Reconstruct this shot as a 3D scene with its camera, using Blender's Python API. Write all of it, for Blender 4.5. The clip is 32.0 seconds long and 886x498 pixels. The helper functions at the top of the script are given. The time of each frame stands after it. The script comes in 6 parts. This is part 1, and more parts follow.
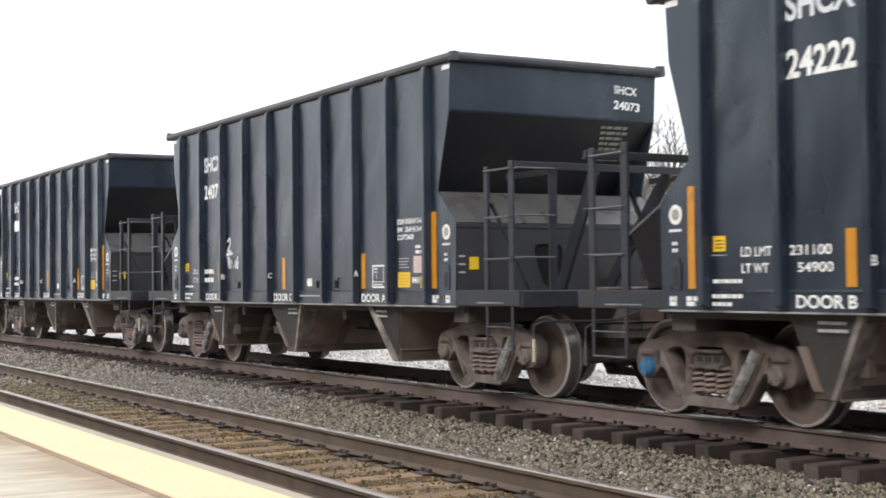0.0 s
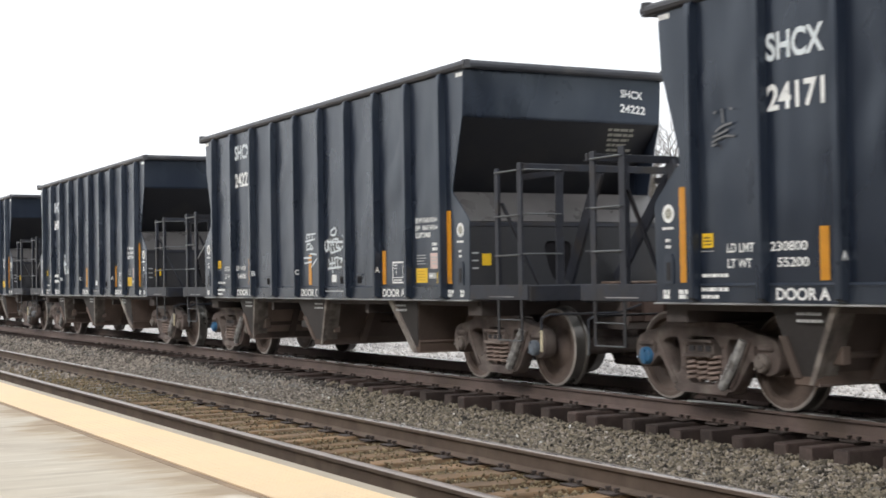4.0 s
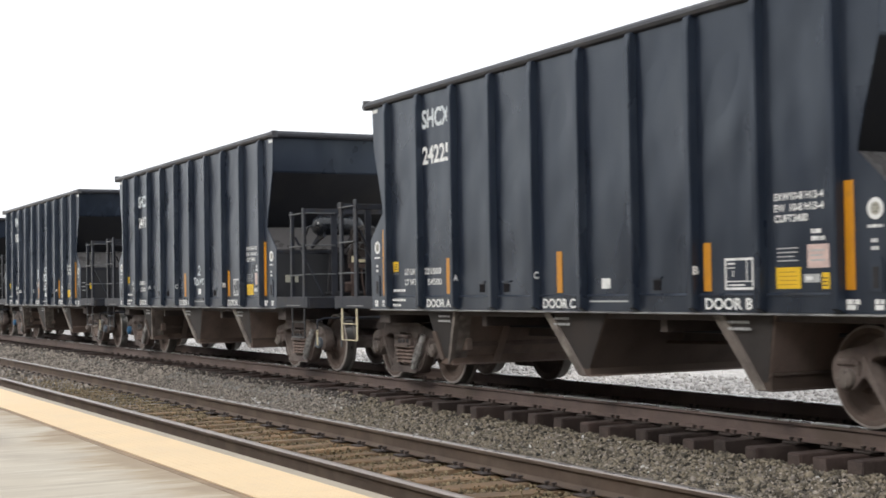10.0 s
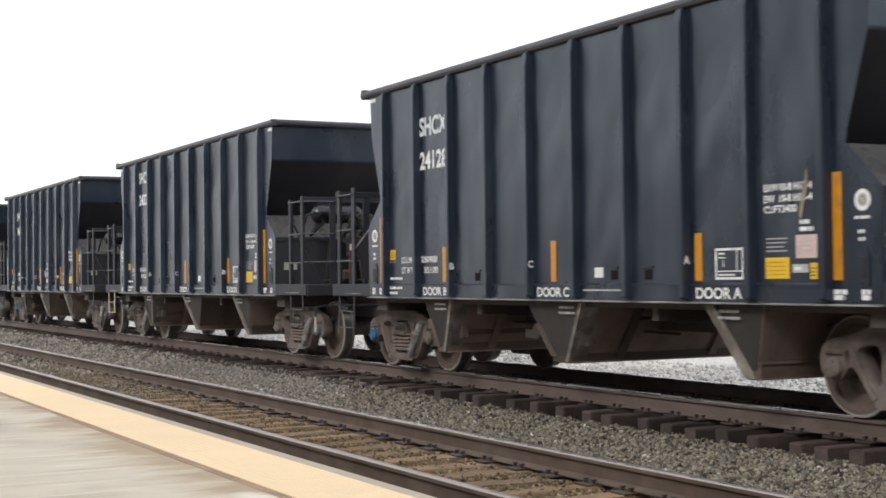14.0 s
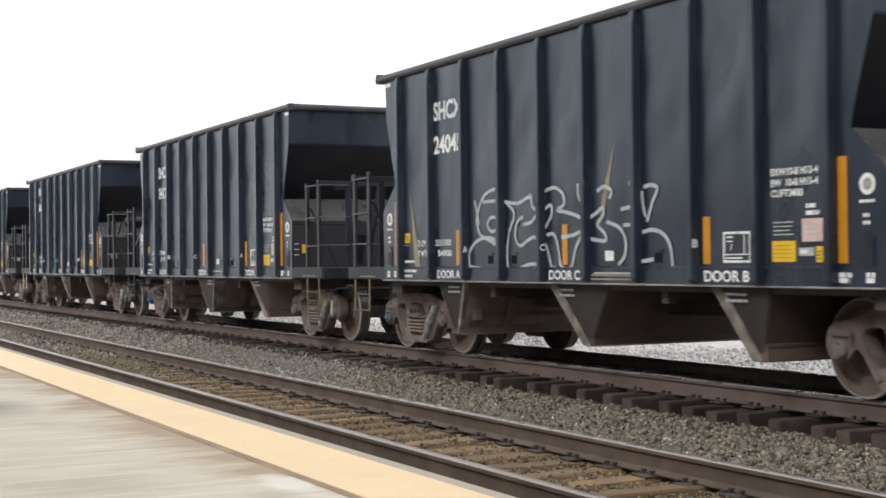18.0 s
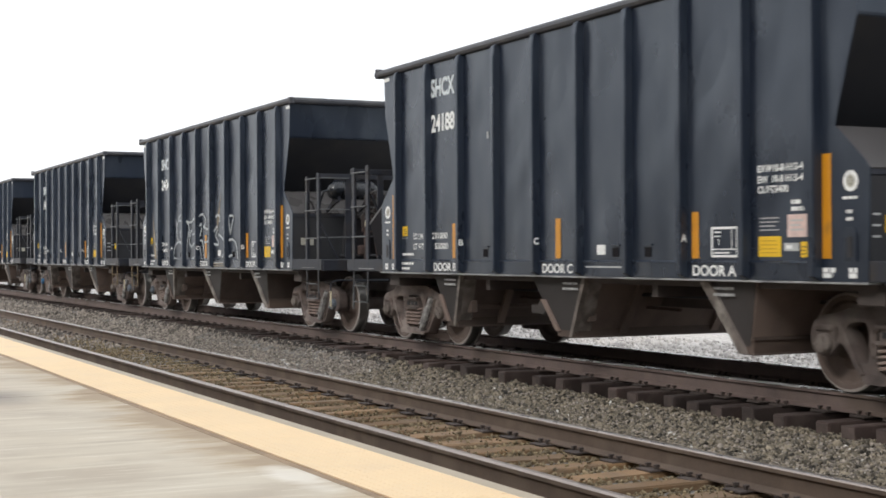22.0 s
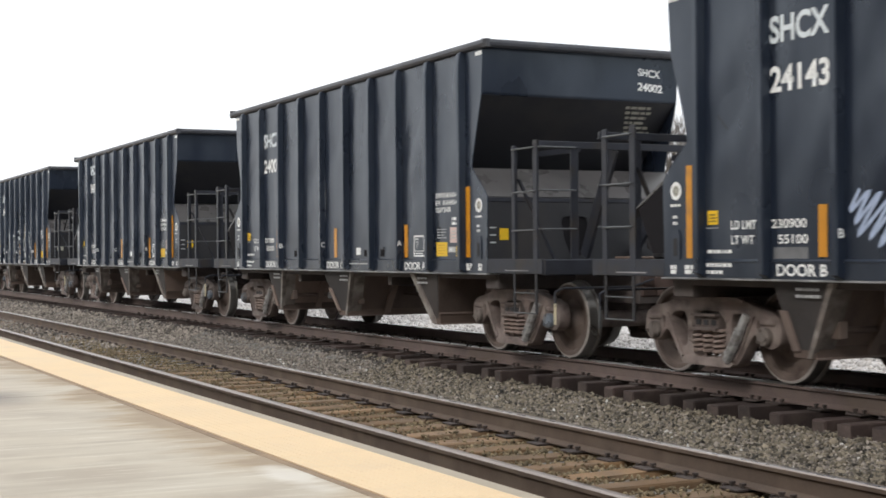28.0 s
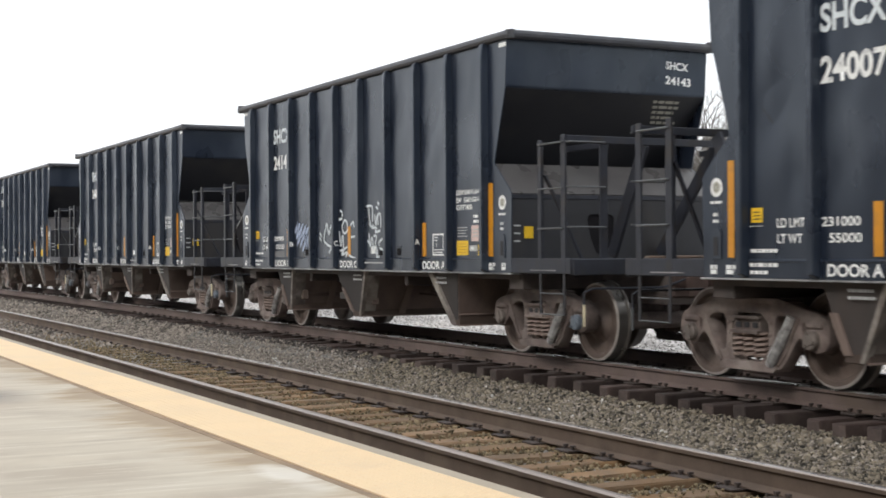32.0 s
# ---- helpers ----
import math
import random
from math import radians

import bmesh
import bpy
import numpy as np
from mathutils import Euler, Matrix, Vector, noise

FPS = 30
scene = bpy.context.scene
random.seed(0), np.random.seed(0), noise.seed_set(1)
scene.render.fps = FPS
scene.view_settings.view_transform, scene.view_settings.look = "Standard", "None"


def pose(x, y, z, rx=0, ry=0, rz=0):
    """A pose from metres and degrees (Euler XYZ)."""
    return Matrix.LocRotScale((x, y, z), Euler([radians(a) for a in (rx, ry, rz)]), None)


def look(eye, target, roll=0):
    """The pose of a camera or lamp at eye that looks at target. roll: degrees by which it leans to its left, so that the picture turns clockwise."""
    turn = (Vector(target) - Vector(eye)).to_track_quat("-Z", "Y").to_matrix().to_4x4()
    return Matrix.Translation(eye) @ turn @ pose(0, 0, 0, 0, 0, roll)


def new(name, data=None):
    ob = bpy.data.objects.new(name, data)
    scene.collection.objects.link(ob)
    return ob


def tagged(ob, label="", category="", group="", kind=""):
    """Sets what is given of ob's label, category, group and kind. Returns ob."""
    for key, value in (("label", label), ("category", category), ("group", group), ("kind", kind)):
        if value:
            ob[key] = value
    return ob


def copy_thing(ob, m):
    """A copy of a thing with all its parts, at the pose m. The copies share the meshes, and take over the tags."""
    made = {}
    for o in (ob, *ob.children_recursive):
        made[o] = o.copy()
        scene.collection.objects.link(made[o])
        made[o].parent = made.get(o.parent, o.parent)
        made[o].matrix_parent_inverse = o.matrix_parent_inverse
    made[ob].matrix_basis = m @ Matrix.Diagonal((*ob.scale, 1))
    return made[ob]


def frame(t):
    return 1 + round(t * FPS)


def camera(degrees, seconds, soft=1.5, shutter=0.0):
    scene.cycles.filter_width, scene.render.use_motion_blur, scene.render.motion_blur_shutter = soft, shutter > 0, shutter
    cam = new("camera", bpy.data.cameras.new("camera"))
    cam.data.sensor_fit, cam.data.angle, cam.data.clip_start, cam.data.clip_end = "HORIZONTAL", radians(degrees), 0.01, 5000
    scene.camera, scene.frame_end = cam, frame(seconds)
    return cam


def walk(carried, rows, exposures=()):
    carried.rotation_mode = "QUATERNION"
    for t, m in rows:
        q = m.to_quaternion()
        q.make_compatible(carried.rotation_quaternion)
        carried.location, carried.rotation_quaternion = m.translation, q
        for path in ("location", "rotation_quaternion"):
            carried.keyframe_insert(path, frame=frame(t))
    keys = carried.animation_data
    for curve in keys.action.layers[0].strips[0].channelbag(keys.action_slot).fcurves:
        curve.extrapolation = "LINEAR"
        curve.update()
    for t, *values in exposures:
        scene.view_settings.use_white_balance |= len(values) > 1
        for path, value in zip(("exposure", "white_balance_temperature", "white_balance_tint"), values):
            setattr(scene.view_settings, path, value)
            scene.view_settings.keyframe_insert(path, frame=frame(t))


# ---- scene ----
cam = camera(34.88, 32.0, soft=1.65, shutter=0.35)
# seconds, x, y, z of the eye, yaw left of the track's normal, pitch, lean
PATH = [
    (0, -0.768, 0.244, 1.247, 60.35, 1.40, 0.59),
    (0.5, -0.780, 0.248, 1.247, 60.50, 1.49, 0.59),
    (1, -0.798, 0.253, 1.247, 60.65, 1.78, 0.59),
    (1.5, 0.000, 0.000, 1.247, 61.63, 0.92, 0.10),
    (2, 0.000, 0.000, 1.247, 61.74, 0.99, 0.24),
    (2.5, 0.000, 0.000, 1.247, 61.68, 0.91, 0.53),
    (3, 0.000, 0.000, 1.247, 61.71, 1.03, 0.74),
    (3.5, 0.000, 0.000, 1.247, 61.74, 1.25, 0.75),
    (4, 0.000, 0.000, 1.247, 61.81, 1.22, 0.89),
    (4.5, 0.000, 0.000, 1.247, 61.86, 1.23, 0.82),
    (6.5, 0.000, 0.000, 1.247, 62.13, 1.47, 0.91),
    (7, 0.000, 0.000, 1.247, 62.27, 1.63, 0.98),
    (7.5, 0.000, 0.000, 1.247, 62.36, 1.66, 0.88),
    (8, 0.000, 0.000, 1.247, 62.37, 1.60, 1.01),
    (8.5, 0.000, 0.000, 1.247, 62.40, 1.59, 0.93),
    (9, 0.000, 0.000, 1.247, 62.45, 1.59, 1.10),
    (9.5, 0.000, 0.000, 1.247, 62.27, 1.62, 1.16),
    (10, 0.000, 0.000, 1.247, 62.31, 1.64, 0.93),
    (10.5, 0.000, 0.000, 1.247, 62.33, 1.62, 0.90),
    (11, 0.000, 0.000, 1.247, 62.35, 1.42, 0.86),
    (11.5, 0.000, 0.000, 1.247, 62.38, 1.17, 0.90),
    (12, 0.000, 0.000, 1.247, 62.39, 1.08, 0.96),
    (12.5, 0.000, 0.000, 1.247, 62.42, 1.09, 0.65),
    (13, 0.000, 0.000, 1.247, 62.44, 1.18, 0.38),
    (13.5, 0.000, 0.000, 1.247, 62.49, 1.18, 0.52),
    (14, 0.000, 0.000, 1.247, 62.43, 1.16, 0.65),
    (14.5, 0.000, 0.000, 1.247, 62.47, 1.06, 0.66),
    (15, 0.000, 0.000, 1.247, 62.72, 0.92, 0.53),
    (15.5, 0.000, 0.000, 1.247, 62.83, 0.84, 0.46),
    (17.5, 0.000, 0.000, 1.247, 63.33, 0.57, 0.48),
    (18, 0.000, 0.000, 1.247, 63.29, 0.48, 0.64),
    (18.5, 0.000, 0.000, 1.247, 63.04, 0.54, 0.35),
    (19, 0.000, 0.000, 1.247, 62.98, 0.57, 0.38),
    (19.5, 0.000, 0.000, 1.247, 62.98, 0.58, 0.38),
    (20, 0.000, 0.000, 1.247, 63.18, 0.52, 0.54),
    (20.5, 0.000, 0.000, 1.247, 63.28, 0.40, 0.67),
    (21, 0.000, 0.000, 1.247, 63.35, 0.22, 0.50),
    (21.5, 0.000, 0.000, 1.247, 63.53, 0.19, 0.25),
    (22, 0.000, 0.000, 1.247, 63.53, 0.19, 0.28),
    (22.5, 0.000, 0.000, 1.247, 63.37, 0.18, 0.67),
    (23, 0.000, 0.000, 1.247, 63.42, 0.09, 0.34),
    (23.5, 0.000, 0.000, 1.247, 63.42, 0.06, 0.08),
    (24, 0.000, 0.000, 1.247, 63.40, 0.09, 0.12),
    (24.5, 0.000, 0.000, 1.247, 63.41, 0.02, 0.38),
    (25, 0.000, 0.000, 1.247, 63.42, -0.12, 0.77),
    (25.5, 0.000, 0.000, 1.247, 63.58, -0.41, 0.63),
    (27.5, 0.000, 0.000, 1.247, 63.53, 0.30, 0.42),
    (28, 0.000, 0.000, 1.247, 63.37, 0.16, 0.42),
    (28.5, 0.000, 0.000, 1.247, 63.36, 0.20, 0.19),
    (29, 0.000, 0.000, 1.247, 63.33, 0.55, 0.23),
    (29.5, 0.000, 0.000, 1.247, 63.26, 0.42, 0.48),
    (30, 0.000, 0.000, 1.247, 63.26, 0.27, 0.33),
    (30.5, 0.000, 0.000, 1.247, 63.19, 0.09, 0.49),
    (31, 0.000, 0.000, 1.247, 63.27, 0.05, 0.33),
    (31.5, 0.000, 0.000, 1.247, 63.20, 0.36, 0.41),
    (32, 0.000, 0.000, 1.247, 63.19, 0.12, 0.33),
]
# how far the train has rolled along its track, by time
ROLL = [
    (0, 63.404), (0.5, 61.745), (1, 60.075), (1.5, 58.373), (2, 56.701), (2.5, 55.029),
    (3, 53.360), (3.5, 51.697), (4, 50.031), (4.5, 48.352), (6.5, 41.743), (7, 40.093),
    (7.5, 38.442), (8, 36.791), (8.5, 35.139), (9, 33.485), (9.5, 31.816), (10, 30.129),
    (10.5, 28.448), (11, 26.784), (11.5, 25.125), (12, 23.456), (12.5, 21.790), (13, 20.129),
    (13.5, 18.451), (14, 16.757), (14.5, 15.078), (15, 13.414), (15.5, 11.750), (17.5, 5.039),
    (18, 3.359), (18.5, 1.676), (19, -0.002), (19.5, -1.678), (20, -3.354), (20.5, -5.026),
    (21, -6.706), (21.5, -8.408), (22, -10.107), (22.5, -11.777), (23, -13.435), (23.5, -15.096),
    (24, -16.747), (24.5, -18.384), (25, -20.010), (25.5, -21.632), (27.5, -28.068), (28, -29.661),
    (28.5, -31.252), (29, -32.832), (29.5, -34.407), (30, -35.983), (30.5, -37.547), (31, -39.096),
    (31.5, -40.635), (32, -42.164),
]

def eye_pose(x, y, z, yaw, pitch, lean):
    return pose(x, y, z, 90 + pitch, 0, yaw) @ pose(0, 0, 0, 0, 0, -lean)


walk(cam, [(r[0], eye_pose(*r[1:])) for r in PATH], exposures=[(0.0, 0.66), (1.0, 0.72), (1.6, 0.42), (5.0, 0.39), (9.0, 0.31), (32.0, 0.29)])

# ---- light: bright overcast sky, a broad weak sun behind the cloud ----
SKY = 0.1
world = bpy.data.worlds.new("overcast_sky")
scene.world = world
world.use_nodes = True
wn, wl = world.node_tree.nodes, world.node_tree.links
sky = wn.new("ShaderNodeTexSky")
sky.sky_type = "NISHITA"
sky.sun_disc = False
sky.sun_elevation = radians(36)
sky.sun_rotation = radians(207)
sky.dust_density = 4.0
pale = wn.new("ShaderNodeMix")
pale.data_type = "RGBA"
pale.inputs[0].default_value = 0.86
pale.inputs[7].default_value = (11.6, 11.9, 12.3, 1)
wl.new(sky.outputs[0], pale.inputs[6])
wl.new(pale.outputs[2], wn["Background"].inputs[0])
wn["Background"].inputs[1].default_value = SKY
sun = new("sun", bpy.data.lights.new("sun", "SUN"))
sun.data.energy = 1.1
sun.data.angle = radians(14)
sun.data.color = (1.0, 0.965, 0.91)
sun.matrix_basis = look((2, -16, 18), (-10, 8, 0))


# ---- materials ----
def material(name, base, rough=0.6, metal=0.0, vary=0.15, scale=6.0, fine=60.0, bump=0.2, dirt=None, dirt_amount=0.0,
             dirt_scale=1.5, streak=1.0, island=0.0, depth=0.004, spec=0.5, piece=0.0, wave=0.0):
    """Painted, worn or stony surface: two scales of noise in colour, a dirt colour in soft patches, fine relief."""
    m = bpy.data.materials.new(name)
    m.use_nodes = True
    n, l = m.node_tree.nodes, m.node_tree.links
    b = n["Principled BSDF"]
    b.inputs["Roughness"].default_value = rough
    b.inputs["Metallic"].default_value = metal
    b.inputs["Specular IOR Level"].default_value = spec
    tc = n.new("ShaderNodeTexCoord")
    mp = n.new("ShaderNodeMapping")
    mp.inputs["Scale"].default_value = (1, 1, streak)
    l.new(tc.outputs["Object"], mp.inputs[0])
    info = n.new("ShaderNodeObjectInfo")
    shift = n.new("ShaderNodeVectorMath")
    shift.operation = "MULTIPLY_ADD"
    l.new(info.outputs["Random"], shift.inputs[0])
    shift.inputs[1].default_value = (37, 19, 53)
    l.new(mp.outputs[0], shift.inputs[2])

    def noise_at(s, detail=4.0):
        t = n.new("ShaderNodeTexNoise")
        t.inputs["Scale"].default_value = s
        t.inputs["Detail"].default_value = detail
        l.new(shift.outputs[0], t.inputs["Vector"])
        return t.outputs["Fac"]

    def mixed(fac, a, c):
        x = n.new("ShaderNodeMix")
        x.data_type = "RGBA"
        for k, v in ((0, fac), (6, a), (7, c)):
            if isinstance(v, bpy.types.NodeSocket):
                l.new(v, x.inputs[k])
            else:
                x.inputs[k].default_value = v if k == 0 else (*v, 1)
        return x.outputs[2]

    def ramp(fac, lo, hi, top=1.0):
        r = n.new("ShaderNodeMapRange")
        l.new(fac, r.inputs[0])
        for k, v in ((1, lo), (2, hi), (3, 0.0), (4, top)):
            r.inputs[k].default_value = v
        return r.outputs[0]

    coarse, grain = noise_at(scale), noise_at(fine, 2.0)
    dark = tuple(c * (1 - vary) for c in base)
    light = tuple(min(1, c * (1 + vary)) for c in base)
    col = mixed(ramp(coarse, 0.3, 0.7), dark, light)
    col = mixed(ramp(grain, 0.35, 0.75, 0.35), col, tuple(min(1, c * (1 + 1.3 * vary)) for c in base))
    if dirt:
        col = mixed(ramp(noise_at(dirt_scale, 6.0), 0.62 - 0.32 * dirt_amount, 0.78 - 0.2 * dirt_amount, 0.85), col, dirt)
    if island or piece:
        src = n.new("ShaderNodeNewGeometry").outputs["Random Per Island"] if island else info.outputs["Random"]
        amount = island or piece
        h = n.new("ShaderNodeHueSaturation")
        l.new(ramp(src, 0, 1), h.inputs["Value"])
        h.inputs["Value"].default_value = 1
        r = n.new("ShaderNodeMapRange")
        l.new(src, r.inputs[0])
        r.inputs[3].default_value, r.inputs[4].default_value = 1 - amount, 1 + amount
        l.new(r.outputs[0], h.inputs["Value"])
        l.new(col, h.inputs["Color"])
        col = h.outputs[0]
    l.new(col, b.inputs["Base Color"])
    rr = n.new("ShaderNodeMapRange")
    l.new(coarse, rr.inputs[0])
    rr.inputs[3].default_value, rr.inputs[4].default_value = max(0.05, rough - 0.14), min(1, rough + 0.14)
    l.new(rr.outputs[0], b.inputs["Roughness"])
    if bump:
        bp = n.new("ShaderNodeBump")
        bp.inputs["Strength"].default_value = bump
        bp.inputs["Distance"].default_value = depth
        l.new(grain, bp.inputs["Height"])
        if wave:
            b2 = n.new("ShaderNodeBump")
            b2.inputs["Strength"].default_value = wave
            b2.inputs["Distance"].default_value = 0.05
            l.new(noise_at(1.7, 1.0), b2.inputs["Height"])
            l.new(b2.outputs[0], bp.inputs["Normal"])
        l.new(bp.outputs[0], b.inputs["Normal"])
    return m


# the paler patches are dust film and also paint a blotchy sheen
PAINT = material("black_car_paint", (0.0130, 0.0178, 0.0300), 0.30, spec=0.66, vary=0.22, scale=1.3, fine=90, bump=0.05,
                 dirt=(0.034, 0.041, 0.055), dirt_amount=0.4, dirt_scale=1.5, streak=0.6, wave=0.7)
PAINT.node_tree.nodes["Principled BSDF"].inputs["Specular Tint"].default_value = (0.76, 0.87, 1.0, 1)
FRAME = material("sooty_frame_paint", (0.028, 0.0305, 0.040), 0.5, spec=0.3, vary=0.25, scale=5, fine=70, bump=0.15,
                 dirt=(0.040, 0.034, 0.030), dirt_amount=0.35, dirt_scale=3)
BULKHEAD = material("sooty_bulkhead", (0.021, 0.022, 0.026), 0.65, vary=0.3, scale=2, fine=50, bump=0.1,
                    dirt=(0.036, 0.032, 0.031), dirt_amount=0.35, dirt_scale=1.3, streak=0.5)
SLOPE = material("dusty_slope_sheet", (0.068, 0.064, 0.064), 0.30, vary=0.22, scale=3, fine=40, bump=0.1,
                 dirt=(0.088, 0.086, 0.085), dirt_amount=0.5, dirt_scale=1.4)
CHUTE = material("dusty_hopper_chute", (0.150, 0.113, 0.097), 0.75, vary=0.3, scale=3, fine=50, bump=0.15,
                 dirt=(0.20, 0.150, 0.125), dirt_amount=0.5, dirt_scale=2.2, streak=0.5, piece=0.5)
DARK_STEEL = material("dark_gate_steel", (0.042, 0.037, 0.036), 0.7, vary=0.3, scale=3, fine=50, bump=0.15,
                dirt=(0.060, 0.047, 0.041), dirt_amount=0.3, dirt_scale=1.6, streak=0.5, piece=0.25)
# car paint in the end hollows, shade and glare put into the tone
SHADE = material("shaded_slope_paint", (0.021, 0.022, 0.027), 0.6, vary=0.2, scale=2, fine=60, bump=0.1,
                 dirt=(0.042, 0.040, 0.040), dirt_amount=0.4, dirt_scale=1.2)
# near-black tone that paints the shade inside hollows
PIT = material("painted_hollow_shade", (0.018, 0.017, 0.019), 0.9, spec=0.05, vary=0.1, bump=0)
CHORD = material("dusty_top_chord", (0.037, 0.039, 0.048), 0.5, vary=0.25, scale=3, fine=60, bump=0.15,
                 dirt=(0.072, 0.072, 0.074), dirt_amount=0.35, dirt_scale=2)
VALVE = material("greasy_brown_valve", (0.027, 0.021, 0.019), 0.7, spec=0.25, vary=0.4, scale=6, fine=50, bump=0.2,
                 dirt=(0.046, 0.036, 0.031), dirt_amount=0.35, dirt_scale=4)
# pale tone: the sky's reflection on the hood put into its colour
HOOD = material("dusty_hood_sky_sheen", (0.52, 0.525, 0.53), 0.6, vary=0.15, scale=3, fine=60, bump=0.1,
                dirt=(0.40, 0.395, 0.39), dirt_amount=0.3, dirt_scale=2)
# soot tone lifted to stand in for haze in the dark underneath
UNDER = material("sooty_hazed_underframe", (0.080, 0.066, 0.062), 0.8, vary=0.3, scale=4, fine=50, bump=0.15,
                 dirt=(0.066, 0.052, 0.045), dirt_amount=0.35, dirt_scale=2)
GATE = material("brown_gate_frame", (0.095, 0.066, 0.053), 0.8, vary=0.3, scale=3, fine=50, bump=0.2,
                dirt=(0.10, 0.075, 0.06), dirt_amount=0.45, dirt_scale=3, streak=3, piece=0.45)
FLANGE = material("worn_chute_flange", (0.17, 0.145, 0.13), 0.65, vary=0.5, scale=5, fine=60, bump=0.2,
                  dirt=(0.42, 0.39, 0.35), dirt_amount=0.5, dirt_scale=4)
TRUCK = material("dusty_cast_steel", (0.124, 0.097, 0.088), 0.8, vary=0.5, scale=5, fine=55, bump=0.35,
                 dirt=(0.23, 0.195, 0.175), dirt_amount=0.5, dirt_scale=4, piece=0.35)
SPRING = material("rusty_spring_steel", (0.25, 0.19, 0.165), 0.7, vary=0.3, scale=9, fine=80, bump=0.2)
WHEEL = material("dusty_wheel_plate", (0.155, 0.118, 0.101), 0.7, vary=0.25, scale=3, fine=40, bump=0.2,
                 dirt=(0.060, 0.041, 0.034), dirt_amount=0.45, dirt_scale=3)
RIM = material("dusty_wheel_rim", (0.38, 0.345, 0.32), 0.6, vary=0.2, scale=5, fine=60, bump=0.1)
TREAD = material("polished_wheel_tread", (0.27, 0.255, 0.24), 0.32, metal=0.9, vary=0.15, scale=5, fine=60, bump=0.05)
RUST = material("rust_brown_steel", (0.062, 0.040, 0.034), 0.8, vary=0.35, scale=8, fine=60, bump=0.25)
CASTING = material("dusty_tan_casting", (0.115, 0.078, 0.058), 0.7, vary=0.35, scale=7, fine=60, bump=0.2,
                   dirt=(0.30, 0.26, 0.22), dirt_amount=0.3, dirt_scale=5)
STENCIL = material("white_stencil_paint", (0.80, 0.81, 0.80), 0.6, vary=0.06, scale=14, fine=90, bump=0.05,
                   dirt=(0.42, 0.43, 0.44), dirt_amount=0.2, dirt_scale=9)
FADED = material("faded_stencil_paint", (0.45, 0.46, 0.46), 0.7, vary=0.15, scale=20, fine=90, bump=0.05)
AMBER = material("amber_reflector_tape", (0.58, 0.25, 0.013), 0.35, vary=0.12, scale=5, fine=60, bump=0.03,
                 dirt=(0.30, 0.15, 0.03), dirt_amount=0.15, dirt_scale=5)
YELLOW = material("yellow_decal", (0.78, 0.50, 0.02), 0.45, vary=0.06, scale=8, fine=60, bump=0.03)
OCHRE = material("ochre_print", (0.50, 0.29, 0.012), 0.5, vary=0.1, scale=8, fine=60, bump=0.02)
PINK = material("pale_pink_decal", (0.62, 0.47, 0.43), 0.6, vary=0.15, scale=14, fine=60, bump=0.03)
BEIGE = material("weathered_placard", (0.40, 0.39, 0.33), 0.6, vary=0.12, scale=9, fine=60, bump=0.03)
DIM_BLUE = material("faded_blue_bearing_cap", (0.13, 0.155, 0.19), 0.6, vary=0.25, scale=9, fine=60, bump=0.1,
                    dirt=(0.20, 0.18, 0.165), dirt_amount=0.45, dirt_scale=8)
BLUE = material("blue_bearing_cap", (0.045, 0.17, 0.34), 0.5, vary=0.25, scale=9, fine=60, bump=0.1,
                dirt=(0.14, 0.14, 0.14), dirt_amount=0.35, dirt_scale=8)
CAP = material("grey_bearing_cap", (0.165, 0.14, 0.125), 0.7, vary=0.25, scale=9, fine=60, bump=0.15)
TANK = material("glossy_black_tank", (0.010, 0.012, 0.016), 0.27, spec=0.55, vary=0.2, scale=6, fine=70, bump=0.05)
DUSTY_WHEEL = material("dusty_hand_wheel", (0.05, 0.045, 0.042), 0.6, vary=0.3, scale=9, fine=60, bump=0.1)
# black gear and hoses; also paints the shade of slots and openings
HOLE = material("black_rubber_soot_and_hole_shade", (0.031, 0.030, 0.033), 0.6, spec=0.3, vary=0.15, bump=0)
ROD = material("galvanised_rod", (0.11, 0.115, 0.12), 0.45, metal=0.3, vary=0.2, scale=9, fine=60, bump=0.05)
OLD_YELLOW = material("rusty_yellow_step_paint", (0.17, 0.125, 0.065), 0.7, vary=0.3, scale=7, fine=60, bump=0.1,
                      dirt=(0.10, 0.05, 0.03), dirt_amount=0.4, dirt_scale=6)
WORN = material("worn_pale_steel", (0.33, 0.325, 0.32), 0.42, metal=0.1, vary=0.6, scale=14, fine=60, bump=0.2,
                dirt=(0.09, 0.075, 0.065), dirt_amount=0.35, dirt_scale=9)
PALE_HANDLE = material("pale_handle_paint", (0.62, 0.55, 0.38), 0.6, vary=0.15, scale=9, fine=60, bump=0.05)
SPRAY = material("white_spray_paint", (0.62, 0.67, 0.70), 0.7, vary=0.12, scale=12, fine=90, bump=0.02)
SPRAY_DIM = material("thin_spray_paint", (0.43, 0.46, 0.48), 0.7, vary=0.2, scale=12, fine=90, bump=0.02)
SPRAY_BLUE = material("pale_blue_spray", (0.36, 0.43, 0.58), 0.7, vary=0.12, scale=12, fine=90, bump=0.02)
PAINT_DUST = material("dusty_paint", (0.15, 0.154, 0.16), 0.6, vary=0.2, scale=9, fine=90, bump=0.05)
MIST = material("thin_spray_mist", (0.050, 0.054, 0.060), 0.5, vary=0.3, scale=9, fine=90, bump=0.05)
TAN_STREAK = material("tan_spill_streak", (0.28, 0.235, 0.17), 0.8, vary=0.25, scale=9, fine=90, bump=0.05)
